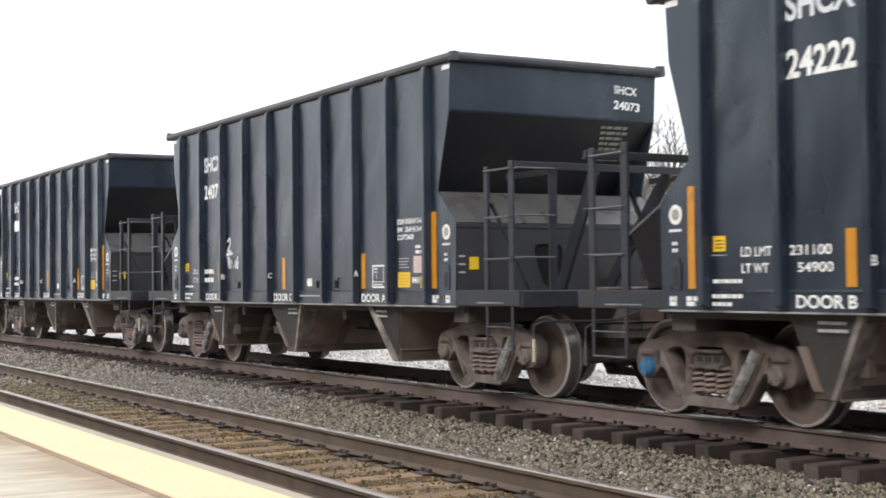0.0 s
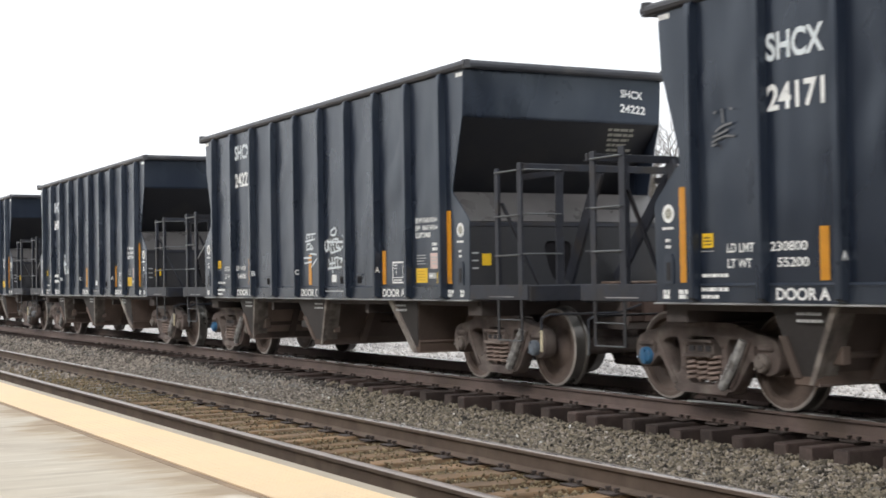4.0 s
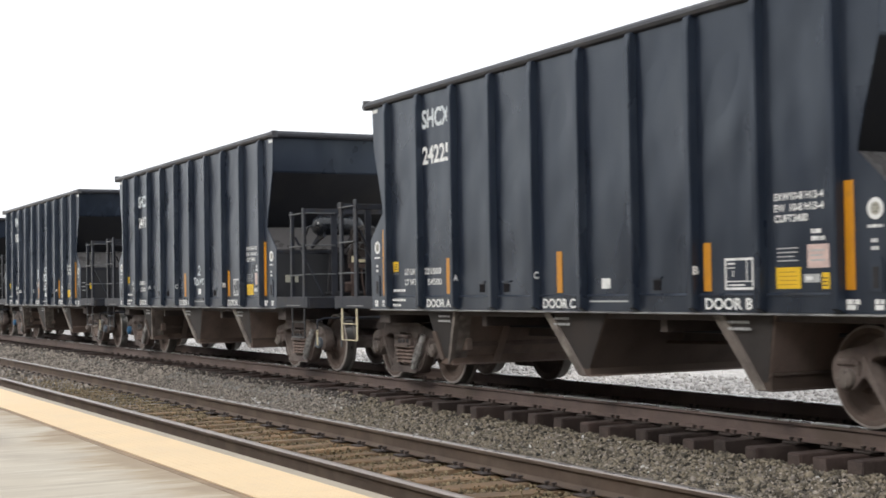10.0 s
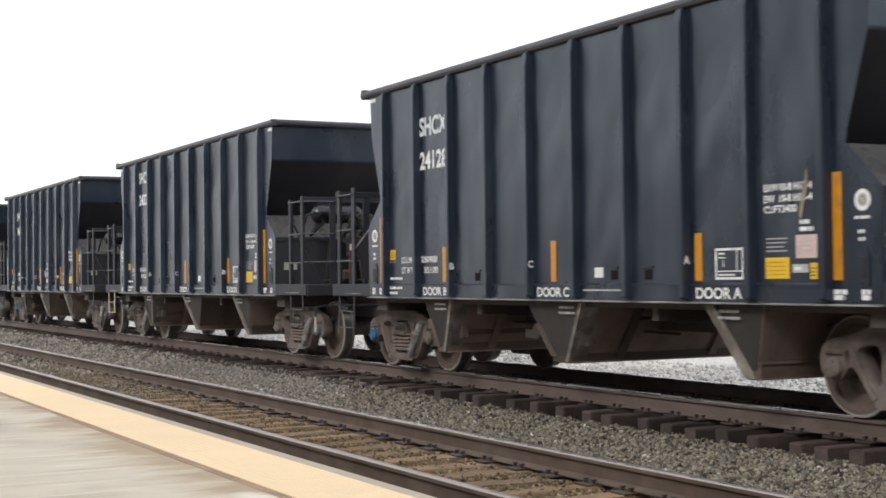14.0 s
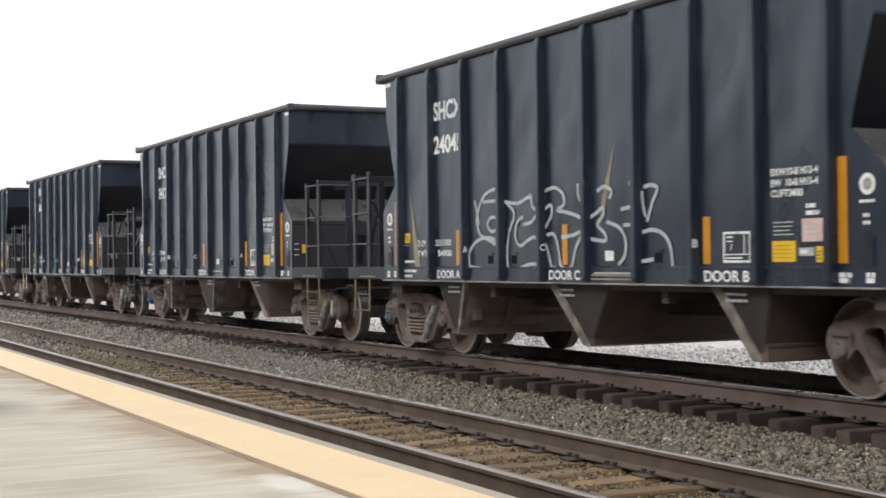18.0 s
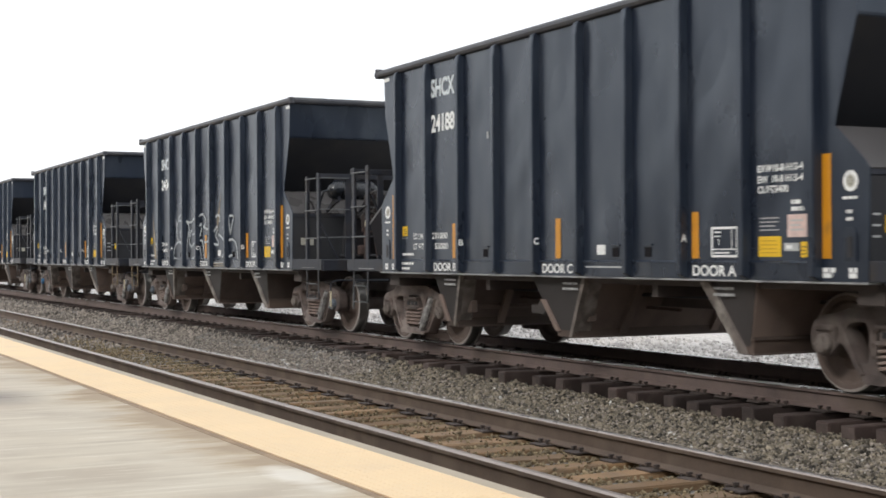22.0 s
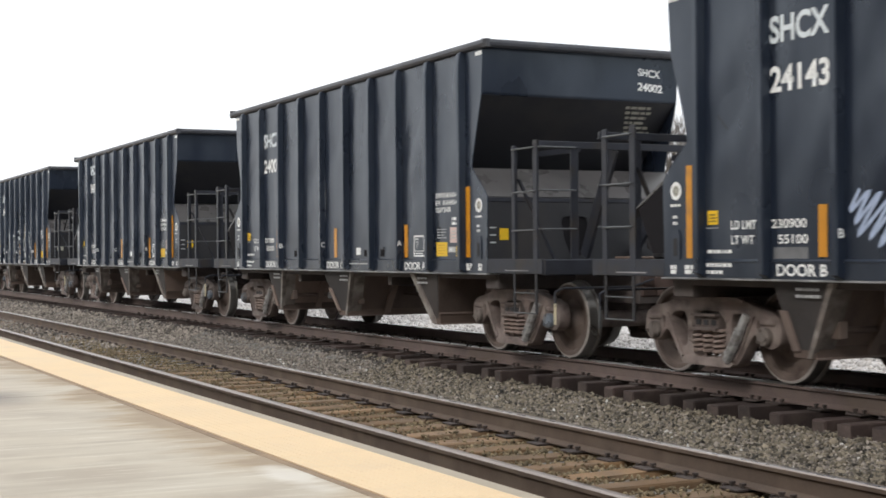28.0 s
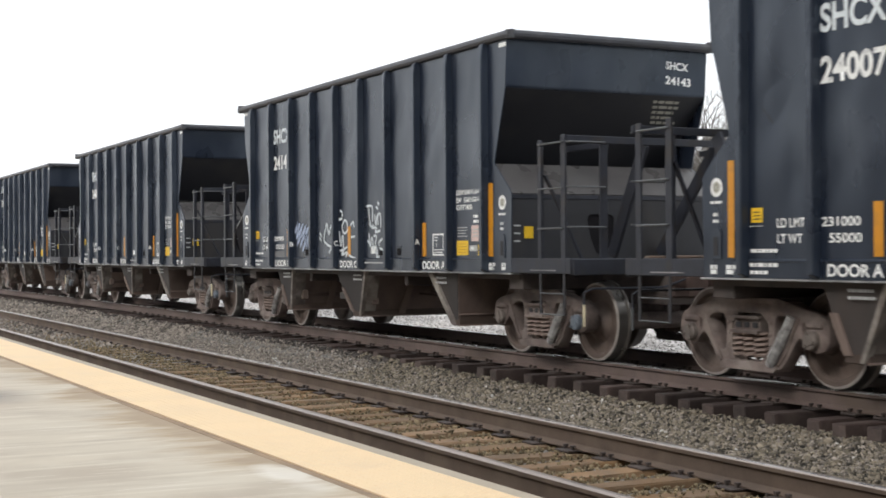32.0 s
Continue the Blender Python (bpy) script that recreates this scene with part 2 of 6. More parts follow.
LIP_EDGE = material("worn_sill_edge", (0.30, 0.30, 0.30), 0.5, metal=0.2, vary=0.35, scale=3, fine=40, bump=0.05,
                    dirt=(0.05, 0.05, 0.055), dirt_amount=0.5, dirt_scale=2)
DARK_RAIL = material("oily_rail", (0.136, 0.100, 0.089), 0.8, vary=0.22, scale=4, fine=70, bump=0.15,
                     dirt=(0.105, 0.078, 0.062), dirt_amount=0.35, dirt_scale=2)
RAIL = material("rusty_rail", (0.112, 0.080, 0.060), 0.85, vary=0.22, scale=4, fine=70, bump=0.15,
                dirt=(0.16, 0.12, 0.09), dirt_amount=0.4, dirt_scale=2)
SHINE = material("polished_rail_head", (0.58, 0.57, 0.56), 0.28, metal=0.95, vary=0.1, scale=3, fine=60, bump=0.02)
DULL_HEAD = material("dull_rail_head", (0.34, 0.29, 0.26), 0.36, metal=0.75, vary=0.15, scale=3, fine=60, bump=0.05)
TIE = material("creosoted_tie", (0.044, 0.029, 0.025), 0.85, vary=0.35, scale=3, fine=45, bump=0.4, streak=1,
               dirt=(0.080, 0.058, 0.050), dirt_amount=0.35, dirt_scale=5, piece=0.4)
OLD_TIE = material("weathered_brown_tie", (0.180, 0.119, 0.071), 0.85, vary=0.35, scale=4, fine=45, bump=0.4,
                   dirt=(0.235, 0.135, 0.06), dirt_amount=0.6, dirt_scale=1.8, piece=0.3)
# paler than TIE: weathered end grain plus the light the ends catch
TIE_END = material("weathered_lit_tie_end", (0.062, 0.045, 0.039), 0.9, vary=0.4, scale=9, fine=45, bump=0.4, piece=0.4)
PLATE = material("rusty_tie_plate", (0.052, 0.039, 0.034), 0.75, vary=0.3, scale=9, fine=60, bump=0.2, piece=0.25)
STONE = material("ballast_stone", (0.228, 0.198, 0.168), 0.85, vary=0.18, scale=30, fine=160, bump=0.3, island=0.7)
STONE_NEAR = material("olive_brown_ballast_stone", (0.150, 0.127, 0.094), 0.85, vary=0.25, scale=30, fine=160, bump=0.3, island=0.92)
STONE_WHITE = material("whitish_ballast_stone", (0.55, 0.53, 0.50), 0.8, vary=0.15, scale=30, fine=160, bump=0.2, island=0.2)
STONE_TAN = material("stained_ballast_stone", (0.192, 0.147, 0.085), 0.85, vary=0.2, scale=30, fine=160, bump=0.3, island=0.5)
STONE_PALE = material("pale_gravel_stone", (0.52, 0.49, 0.465), 0.85, vary=0.15, scale=30, fine=160, bump=0.3, island=0.3)
CONCRETE = material("platform_concrete", (0.568, 0.500, 0.398), 0.8, vary=0.05, scale=1.2, fine=90, bump=0.2,
                    dirt=(0.455, 0.385, 0.30), dirt_amount=0.5, dirt_scale=1.3, depth=0.002)


def brush(m):
    """Long pale and dark drag marks in the concrete's finish."""
    n, l = m.node_tree.nodes, m.node_tree.links
    b = n["Principled BSDF"]
    old = b.inputs["Base Color"].links[0].from_socket
    tc = n.new("ShaderNodeTexCoord")
    mp = n.new("ShaderNodeMapping")
    mp.inputs["Scale"].default_value = (9.0, 0.6, 1)
    l.new(tc.outputs["Object"], mp.inputs[0])
    prev = old
    for k, (lo, hi, c, amount) in enumerate(((0.53, 0.66, (0.68, 0.62, 0.51), 0.55), (0.55, 0.70, (0.44, 0.37, 0.285), 0.45), (0.62, 0.68, (0.76, 0.71, 0.62), 0.5))):
        t = n.new("ShaderNodeTexNoise")
        t.inputs["Scale"].default_value = (1.0, 0.8, 2.6)[k]
        t.inputs["Detail"].default_value = 5
        sh = n.new("ShaderNodeVectorMath")
        sh.inputs[1].default_value = (7.3 * k, 3.1 * k, 0)
        l.new(mp.outputs[0], sh.inputs[0])
        l.new(sh.outputs[0], t.inputs["Vector"])
        r = n.new("ShaderNodeMapRange")
        l.new(t.outputs["Fac"], r.inputs[0])
        r.inputs[1].default_value, r.inputs[2].default_value, r.inputs[4].default_value = lo, hi, amount
        x = n.new("ShaderNodeMix")
        x.data_type = "RGBA"
        l.new(r.outputs[0], x.inputs[0])
        l.new(prev, x.inputs[6])
        x.inputs[7].default_value = (*c, 1)
        prev = x.outputs[2]
    # one old dark stain near the tactile strip
    near = n.new("ShaderNodeVectorMath")
    near.operation = "DISTANCE"
    sq = n.new("ShaderNodeMapping")
    sq.inputs["Scale"].default_value = (0.8, 1.5, 0)
    l.new(tc.outputs["Object"], sq.inputs[0])
    l.new(sq.outputs[0], near.inputs[0])
    near.inputs[1].default_value = (-13.3 * 0.8, 2.05 * 1.5, 0)
    r = n.new("ShaderNodeMapRange")
    l.new(near.outputs["Value"], r.inputs[0])
    r.inputs[1].default_value, r.inputs[2].default_value, r.inputs[3].default_value, r.inputs[4].default_value = 0.1, 0.75, 0.75, 0.0
    x = n.new("ShaderNodeMix")
    x.data_type = "RGBA"
    l.new(r.outputs[0], x.inputs[0])
    l.new(prev, x.inputs[6])
    x.inputs[7].default_value = (0.23, 0.20, 0.18, 1)
    prev = x.outputs[2]
    # mud-tan band of ragged width along the tactile strip, with a pale cement smear further on
    sep = n.new("ShaderNodeSeparateXYZ")
    l.new(tc.outputs["Object"], sep.inputs[0])
    ragged = n.new("ShaderNodeTexNoise")
    ragged.inputs["Scale"].default_value = 1.15
    ragged.inputs["Detail"].default_value = 9
    ragged.inputs["Roughness"].default_value = 0.62
    mp2 = n.new("ShaderNodeMapping")
    mp2.inputs["Scale"].default_value = (1.0, 0.35, 1)
    mp2.inputs["Rotation"].default_value = (0, 0, radians(-35))
    l.new(tc.outputs["Object"], mp2.inputs[0])
    l.new(mp2.outputs[0], ragged.inputs["Vector"])
    reach = n.new("ShaderNodeMath")
    reach.operation = "MULTIPLY_ADD"
    l.new(ragged.outputs["Fac"], reach.inputs[0])
    reach.inputs[1].default_value = 3.0
    l.new(sep.outputs["Y"], reach.inputs[2])
    for lo, hi, c, amount in ((4.05, 4.33, (0.44, 0.335, 0.22), 0.75), (4.30, 4.46, (0.335, 0.245, 0.16), 0.6)):
        r = n.new("ShaderNodeMapRange")
        l.new(reach.outputs[0], r.inputs[0])
        r.inputs[1].default_value, r.inputs[2].default_value, r.inputs[4].default_value = lo, hi, amount
        x = n.new("ShaderNodeMix")
        x.data_type = "RGBA"
        l.new(r.outputs[0], x.inputs[0])
        l.new(prev, x.inputs[6])
        x.inputs[7].default_value = (*c, 1)
        prev = x.outputs[2]
    smear = n.new("ShaderNodeVectorMath")
    smear.operation = "DISTANCE"
    sq2 = n.new("ShaderNodeMapping")
    sq2.inputs["Scale"].default_value = (0.9, 3.2, 0)
    l.new(tc.outputs["Object"], sq2.inputs[0])
    l.new(sq2.outputs[0], smear.inputs[0])
    smear.inputs[1].default_value = (-7.75 * 0.9, 2.87 * 3.2, 0)
    wob = n.new("ShaderNodeMath")
    wob.operation = "MULTIPLY_ADD"
    l.new(ragged.outputs["Fac"], wob.inputs[0])
    wob.inputs[1].default_value = 1.6
    l.new(smear.outputs["Value"], wob.inputs[2])
    r = n.new("ShaderNodeMapRange")
    l.new(wob.outputs[0], r.inputs[0])
    r.inputs[1].default_value, r.inputs[2].default_value, r.inputs[3].default_value, r.inputs[4].default_value = 0.95, 1.25, 0.7, 0.0
    x = n.new("ShaderNodeMix")
    x.data_type = "RGBA"
    l.new(r.outputs[0], x.inputs[0])
    l.new(prev, x.inputs[6])
    x.inputs[7].default_value = (0.80, 0.755, 0.67, 1)
    l.new(x.outputs[2], b.inputs["Base Color"])


brush(CONCRETE)
# for the added out-of-view wall that the car sides reflect
WALL = material("dark_reflected_wall", (0.085, 0.075, 0.070), 0.85, vary=0.25, scale=0.6, fine=12, bump=0.2)
LIP = material("platform_edge_concrete", (0.43, 0.365, 0.28), 0.8, vary=0.12, scale=2, fine=70, bump=0.3)
GROUT = material("brown_grout", (0.30, 0.21, 0.135), 0.9, vary=0.25, scale=4, fine=60, bump=0.3)
TACTILE = material("cream_yellow_tactile", (0.84, 0.63, 0.385), 0.65, vary=0.05, scale=1.5, fine=70, bump=0.1,
                   dirt=(0.76, 0.57, 0.37), dirt_amount=0.15, dirt_scale=2)
# oil stain and the train's shadow share this one dark tone
STONE_DARK = material("oily_shadowed_ballast", (0.052, 0.044, 0.040), 0.8, vary=0.2, scale=30, fine=160, bump=0.3, island=0.4)
BARK = material("grey_bark", (0.11, 0.098, 0.088), 0.9, vary=0.3, scale=4, fine=30, bump=0.4)
TWIG = material("bare_twigs", (0.14, 0.125, 0.115), 0.9, vary=0.25, scale=4, fine=30, bump=0.1)
SHRUB = material("winter_shrub", (0.27, 0.26, 0.20), 0.9, vary=0.35, scale=4, fine=30, bump=0.1, island=0.4)


def ground_material():
    m = material("gravel_ground", (0.15, 0.142, 0.13), 0.9, vary=0.25, scale=2.5, fine=28, bump=0.9, depth=0.02,
                 dirt=(0.20, 0.17, 0.13), dirt_amount=0.3, dirt_scale=0.7)
    n, l = m.node_tree.nodes, m.node_tree.links
    b = n["Principled BSDF"]
    old = b.inputs["Base Color"].links[0].from_socket
    tc = n.new("ShaderNodeTexCoord")
    cell = n.new("ShaderNodeTexVoronoi")
    cell.inputs["Scale"].default_value = 20
    l.new(tc.outputs["Object"], cell.inputs["Vector"])
    sep = n.new("ShaderNodeSeparateXYZ")
    l.new(tc.outputs["Object"], sep.inputs[0])
    far = n.new("ShaderNodeMapRange")
    l.new(sep.outputs["Y"], far.inputs[0])
    far.inputs[1].default_value, far.inputs[2].default_value = 11.2, 11.8
    hue = n.new("ShaderNodeHueSaturation")
    val = n.new("ShaderNodeMapRange")
    l.new(cell.outputs["Color"], val.inputs[0])
    val.inputs[3].default_value, val.inputs[4].default_value = 0.55, 1.5
    l.new(val.outputs[0], hue.inputs["Value"])
    l.new(old, hue.inputs["Color"])
    pale = n.new("ShaderNodeMix")
    pale.data_type = "RGBA"
    l.new(far.outputs[0], pale.inputs[0])
    l.new(hue.outputs[0], pale.inputs[6])
    pale2 = n.new("ShaderNodeHueSaturation")
    pale2.inputs["Color"].default_value = (0.50, 0.472, 0.447, 1)
    l.new(val.outputs[0], pale2.inputs["Value"])
    l.new(pale2.outputs[0], pale.inputs[7])
    grass = n.new("ShaderNodeMapRange")
    l.new(sep.outputs["Y"], grass.inputs[0])
    grass.inputs[1].default_value, grass.inputs[2].default_value = 26, 34
    fin = n.new("ShaderNodeMix")
    fin.data_type = "RGBA"
    l.new(grass.outputs[0], fin.inputs[0])
    l.new(pale.outputs[2], fin.inputs[6])
    fin.inputs[7].default_value = (0.15, 0.15, 0.085, 1)
    l.new(fin.outputs[2], b.inputs["Base Color"])
    return m


GROUND = ground_material()


# ---- mesh helpers ----
class Shape:
    """Collects vertices and faces of one mesh."""

    def __init__(self):
        self.v, self.f, self.mi = [], [], []

    def add(self, verts, faces, slot=0):
        o = len(self.v)
        self.v += [tuple(p) for p in verts]
        self.f += [tuple(i + o for i in q) for q in faces]
        self.mi += [slot] * len(faces)
        return self

    def box(self, x0, x1, y0, y1, z0, z1, slot=0, e=0.0):
        """A box; with e, its long edges are chamfered by that much."""
        if e <= 0:
            p = [(x, y, z) for z in (z0, z1) for y in (y0, y1) for x in (x0, x1)]
            return self.add(p, [(0, 2, 3, 1), (4, 5, 7, 6), (0, 1, 5, 4), (2, 6, 7, 3), (0, 4, 6, 2), (1, 3, 7, 5)], slot)
        bm = bmesh.new()
        bmesh.ops.create_cube(bm, size=1, matrix=Matrix.LocRotScale(((x0 + x1) / 2, (y0 + y1) / 2, (z0 + z1) / 2), None, (x1 - x0, y1 - y0, z1 - z0)))
        bmesh.ops.bevel(bm, geom=bm.edges, offset=e, segments=1, affect="EDGES")
        bm.verts.index_update()
        self.add([v.co for v in bm.verts], [[v.index for v in f.verts] for f in bm.faces], slot)
        bm.free()
        return self

    def prism(self, poly, y0, y1, slot=0):
        """A polygon in x, z pulled along y."""
        n = len(poly)
        p = [(x, y0, z) for x, z in poly] + [(x, y1, z) for x, z in poly]
        return self.add(p, [tuple(range(n)), tuple(range(2 * n - 1, n - 1, -1))] + [(i, i + n, (i + 1) % n + n, (i + 1) % n) for i in range(n)], slot)

    def hull(self, a, b, slot=0):
        """Two polygons of as many corners, joined into a solid."""
        n = len(a)
        return self.add(list(a) + list(b), [tuple(range(n)), tuple(range(2 * n - 1, n - 1, -1))] + [(i, i + n, (i + 1) % n + n, (i + 1) % n) for i in range(n)], slot)

    def tube(self, pts, r, sides=6, slot=0, taper=None):
        pts = [Vector(p) for p in pts]
        rings = []
        for i, p in enumerate(pts):
            d = (pts[min(i + 1, len(pts) - 1)] - pts[max(i - 1, 0)]).normalized()
            u = d.orthogonal().normalized() if i == 0 else (u - d * u.dot(d)).normalized()
            w = d.cross(u)
            rr = r if taper is None else r + (taper - r) * i / (len(pts) - 1)
            rings.append([p + (u * math.cos(a) + w * math.sin(a)) * rr for a in (2 * math.pi * k / sides for k in range(sides))])
        v = [q for ring in rings for q in ring]
        f = [(i * sides + k, i * sides + (k + 1) % sides, (i + 1) * sides + (k + 1) % sides, (i + 1) * sides + k)
             for i in range(len(pts) - 1) for k in range(sides)]
        f += [tuple(range(sides - 1, -1, -1)), tuple(range((len(pts) - 1) * sides, len(pts) * sides))]
        return self.add(v, f, slot)

    def lathe_y(self, prof, sides=28, cx=0.0, cz=0.0, slots=None):
        """A profile of (y, radius) turned about a line along y."""
        v = [(cx + r * math.cos(a), y, cz + r * math.sin(a)) for y, r in prof for a in (2 * math.pi * k / sides for k in range(sides))]
        for i in range(len(prof) - 1):
            o = len(self.v)
            ring = v[i * sides:(i + 2) * sides]
            self.add(ring, [(k, (k + 1) % sides, sides + (k + 1) % sides, sides + k) for k in range(sides)], slots[i] if slots else 0)
        return self

    def mesh(self, name, mats, smooth=False):
        me = bpy.data.meshes.new(name)
        me.from_pydata(self.v, [], self.f)
        for m in mats if isinstance(mats, (list, tuple)) else [mats]:
            me.materials.append(m)
        me.polygons.foreach_set("material_index", self.mi)
        bm = bmesh.new()
        bm.from_mesh(me)
        bmesh.ops.remove_doubles(bm, verts=bm.verts, dist=0.00005)
        bmesh.ops.recalc_face_normals(bm, faces=bm.faces)
        if smooth:
            for f in bm.faces:
                f.smooth = True
            for e in bm.edges:
                if len(e.link_faces) == 2 and e.calc_face_angle(0) > 0.6:
                    e.smooth = False
        bm.to_mesh(me)
        bm.free()
        return me


def part(name, shape, mats, parent, label="", at=None, smooth=False):
    me = shape.mesh(name, mats, smooth) if isinstance(shape, Shape) else shape
    if not isinstance(shape, Shape) and mats and not me.materials:
        me.materials.append(mats)
    ob = new(name, me)
    ob.parent = parent
    if at is not None:
        ob.matrix_basis = at if isinstance(at, Matrix) else Matrix.Translation(at)
    if label:
        ob["label"] = label
    return ob


def thing(name, shape=None, mats=None, at=None, **tags):
    ob = new(name, shape.mesh(name, mats) if shape else None)
    if at is not None:
        ob.matrix_basis = at if isinstance(at, Matrix) else Matrix.Translation(at)
    return tagged(ob, **tags)


LETTERS = {}


def lettering(text, height, width=None, mat=None, bold=0.0):
    """Flat letters in the x, z plane that face -y, their lower left at the origin, this high, squeezed to this width."""
    key = (text, height, width, mat.name, bold)
    if key not in LETTERS:
        cu = bpy.data.curves.new("letters", "FONT")
        cu.body, cu.size, cu.offset = text, 1.0, bold
        ob = bpy.data.objects.new("letters", cu)
        scene.collection.objects.link(ob)
        me = bpy.data.meshes.new_from_object(ob.evaluated_get(bpy.context.evaluated_depsgraph_get()))
        bpy.data.objects.remove(ob)
        bpy.data.curves.remove(cu)
        co = np.empty(len(me.vertices) * 3)
        me.vertices.foreach_get("co", co)
        co = co.reshape(-1, 3)
        lo, hi = co.min(0), co.max(0)
        k = height / max(hi[1] - lo[1], 1e-6)
        kx = k if width is None else width / (hi[0] - lo[0])
        out = np.stack([(co[:, 0] - lo[0]) * kx, co[:, 2] * 0, (co[:, 1] - lo[1]) * k], 1)
        me.vertices.foreach_set("co", out.ravel())
        me.materials.clear()
        me.materials.append(mat)
        LETTERS[key] = me
    return LETTERS[key]


# ---- ground, tracks, platform ----
YN, ZN = 5.31, -0.152        # middle of the near track, top of its rails
YT = 9.60                    # middle of the track that the train is on; its rails' top is z = 0
ZP = -0.03                   # platform


def buried(x):
    """How far the ballast has been filled over the ties: 0 near by, 1 further along."""
    t = min(1.0, max(0.0, (-14.5 - x) / 7.5))
    return t * t * (3 - 2 * t)


def ground_height(y, x=0.0):
    z = bare_height(y)
    k = buried(x)
    if k and 8.0 < y < 8.8:
        z += k * 0.10 * min(1, (y - 8.0) / 0.3)
    elif k and 3.9 < y < 6.7:
        z += k * 0.04
    return z


def bare_height(y):
    prof = [(-400, -0.6), (2.9, -0.6), (3.6, -0.50), (4.0, -0.40), (4.3, -0.395), (6.35, -0.395), (6.8, -0.40), (7.4, -0.44), (7.9, -0.395), (8.16, -0.350),
            (8.28, -0.330), (8.40, -0.365), (8.58, -0.40), (8.78, -0.39), (9.1, -0.30), (10.6, -0.255), (10.9, -0.26), (11.3, -0.40), (12.2, -0.42), (26, -0.35), (60, 0.0), (3000, 0.0)]
    for (a, za), (b, zb) in zip(prof, prof[1:]):
        if y <= b:
            return za + (zb - za) * (y - a) / (b - a)
    return prof[-1][1]


def build_ground():
    ys = [-400, -60, 0, 2.0, 2.9, 3.6, 3.8, 4.0, 4.3, 4.6] + [4.6 + 0.15 * i for i in range(1, 48)] + [12.2, 13, 15, 19, 26, 40, 60, 120, 400, 3000]
    xs = [-3000, -600, -200, -120, -80] + [-60 + 0.4 * i for i in range(151)] + [4, 20, 80, 400, 3000]
    s = Shape()
    v = []
    for y in ys:
        for x in xs:
            z = ground_height(y, x)
            if 3.8 < y < 12 and -60 <= x <= 0:
                z += 0.018 * noise.noise(Vector((x * 1.7, y * 2.3, 0))) + 0.015 * noise.noise(Vector((x * 5, y * 5, 3)))
            v.append((x, y, z))
    n = len(xs)
    s.add(v, [(j * n + i, j * n + i + 1, (j + 1) * n + i + 1, (j + 1) * n + i) for j in range(len(ys) - 1) for i in range(n - 1)])
    thing("ground", s, GROUND, label="grey crushed-stone ground between and beyond the tracks", category="ground", kind="structure")


build_ground()


def rail_profile(y, top):
    return [(y - 0.07, top - 0.18), (y + 0.07, top - 0.18), (y + 0.07, top - 0.17), (y + 0.012, top - 0.145), (y + 0.009, top - 0.05),
            (y + 0.036, top - 0.04), (y + 0.037, top - 0.014), (y + 0.030, top - 0.004), (y + 0.016, top), (y - 0.016, top), (y - 0.030, top - 0.004), (y - 0.037, top - 0.014), (y - 0.036, top - 0.04),
            (y - 0.009, top - 0.05), (y - 0.012, top - 0.145), (y - 0.07, top - 0.17)]


def build_rail(name, y, top, head, parent, label, side, worn_corner=False):
    s = Shape()
    prof = rail_profile(y, top)
    n = len(prof)
    ends = (-320.0, 60.0)
    v = [(x, a, b) for x in ends for a, b in prof]
    f = [(i, (i + 1) % n, (i + 1) % n + n, i + n) for i in range(n)]
    s.add(v, f)
    s.mi = [(2 if worn_corner and i == 9 else 1) if i in (6, 7, 8, 9, 10) else 0 for i in range(n)]
    return part(name, s, [side, head, SHINE], parent, label)


def tie_mesh(length, mats, seed):
    rnd = random.Random(seed)
    s = Shape()
    w, h, e = (0.090 if mats is TIE else 0.108), 0.17, 0.012
    s.box(-w, w, -length / 2, length / 2, -h, 0, e=e)
    me = s.mesh("tie", mats)
    # end faces take the paler tone, which paints their light in
    if mats is TIE:
        me.materials.append(TIE_END)
        for f in me.polygons:
            f.material_index = int(abs(f.normal.y) > 0.8)
    for v in me.vertices:
        v.co += Vector((rnd.uniform(-1, 1), rnd.uniform(-1, 1), rnd.uniform(-1, 0.4))) * 0.007
    return me


def plate_mesh():
    """A tie plate with two spikes beside the rail's foot."""
    s = Shape()
    s.box(-0.095, 0.095, -0.17, 0.17, 0.0, 0.016, e=0.004)
    for x, y in ((-0.06, -0.088), (0.06, 0.088), (0.055, -0.092), (-0.055, 0.092)):
        s.box(x - 0.009, x + 0.009, y - 0.009, y + 0.009, 0.014, 0.040)
        s.box(x - 0.015, x + 0.015, y - (0.022 if y > 0 else 0.012), y + (0.022 if y < 0 else 0.012), 0.036, 0.050)
    return s.mesh("tie_plate", PLATE)


def anchor_mesh():
    s = Shape()
    s.box(-0.012, 0.012, -0.095, 0.095, -0.012, 0.006)
    s.box(-0.014, 0.014, 0.072, 0.1, -0.012, 0.03)
    return s.mesh("rail_anchor", PLATE)


PLATE_ME = plate_mesh()
ANCHOR_ME = anchor_mesh()


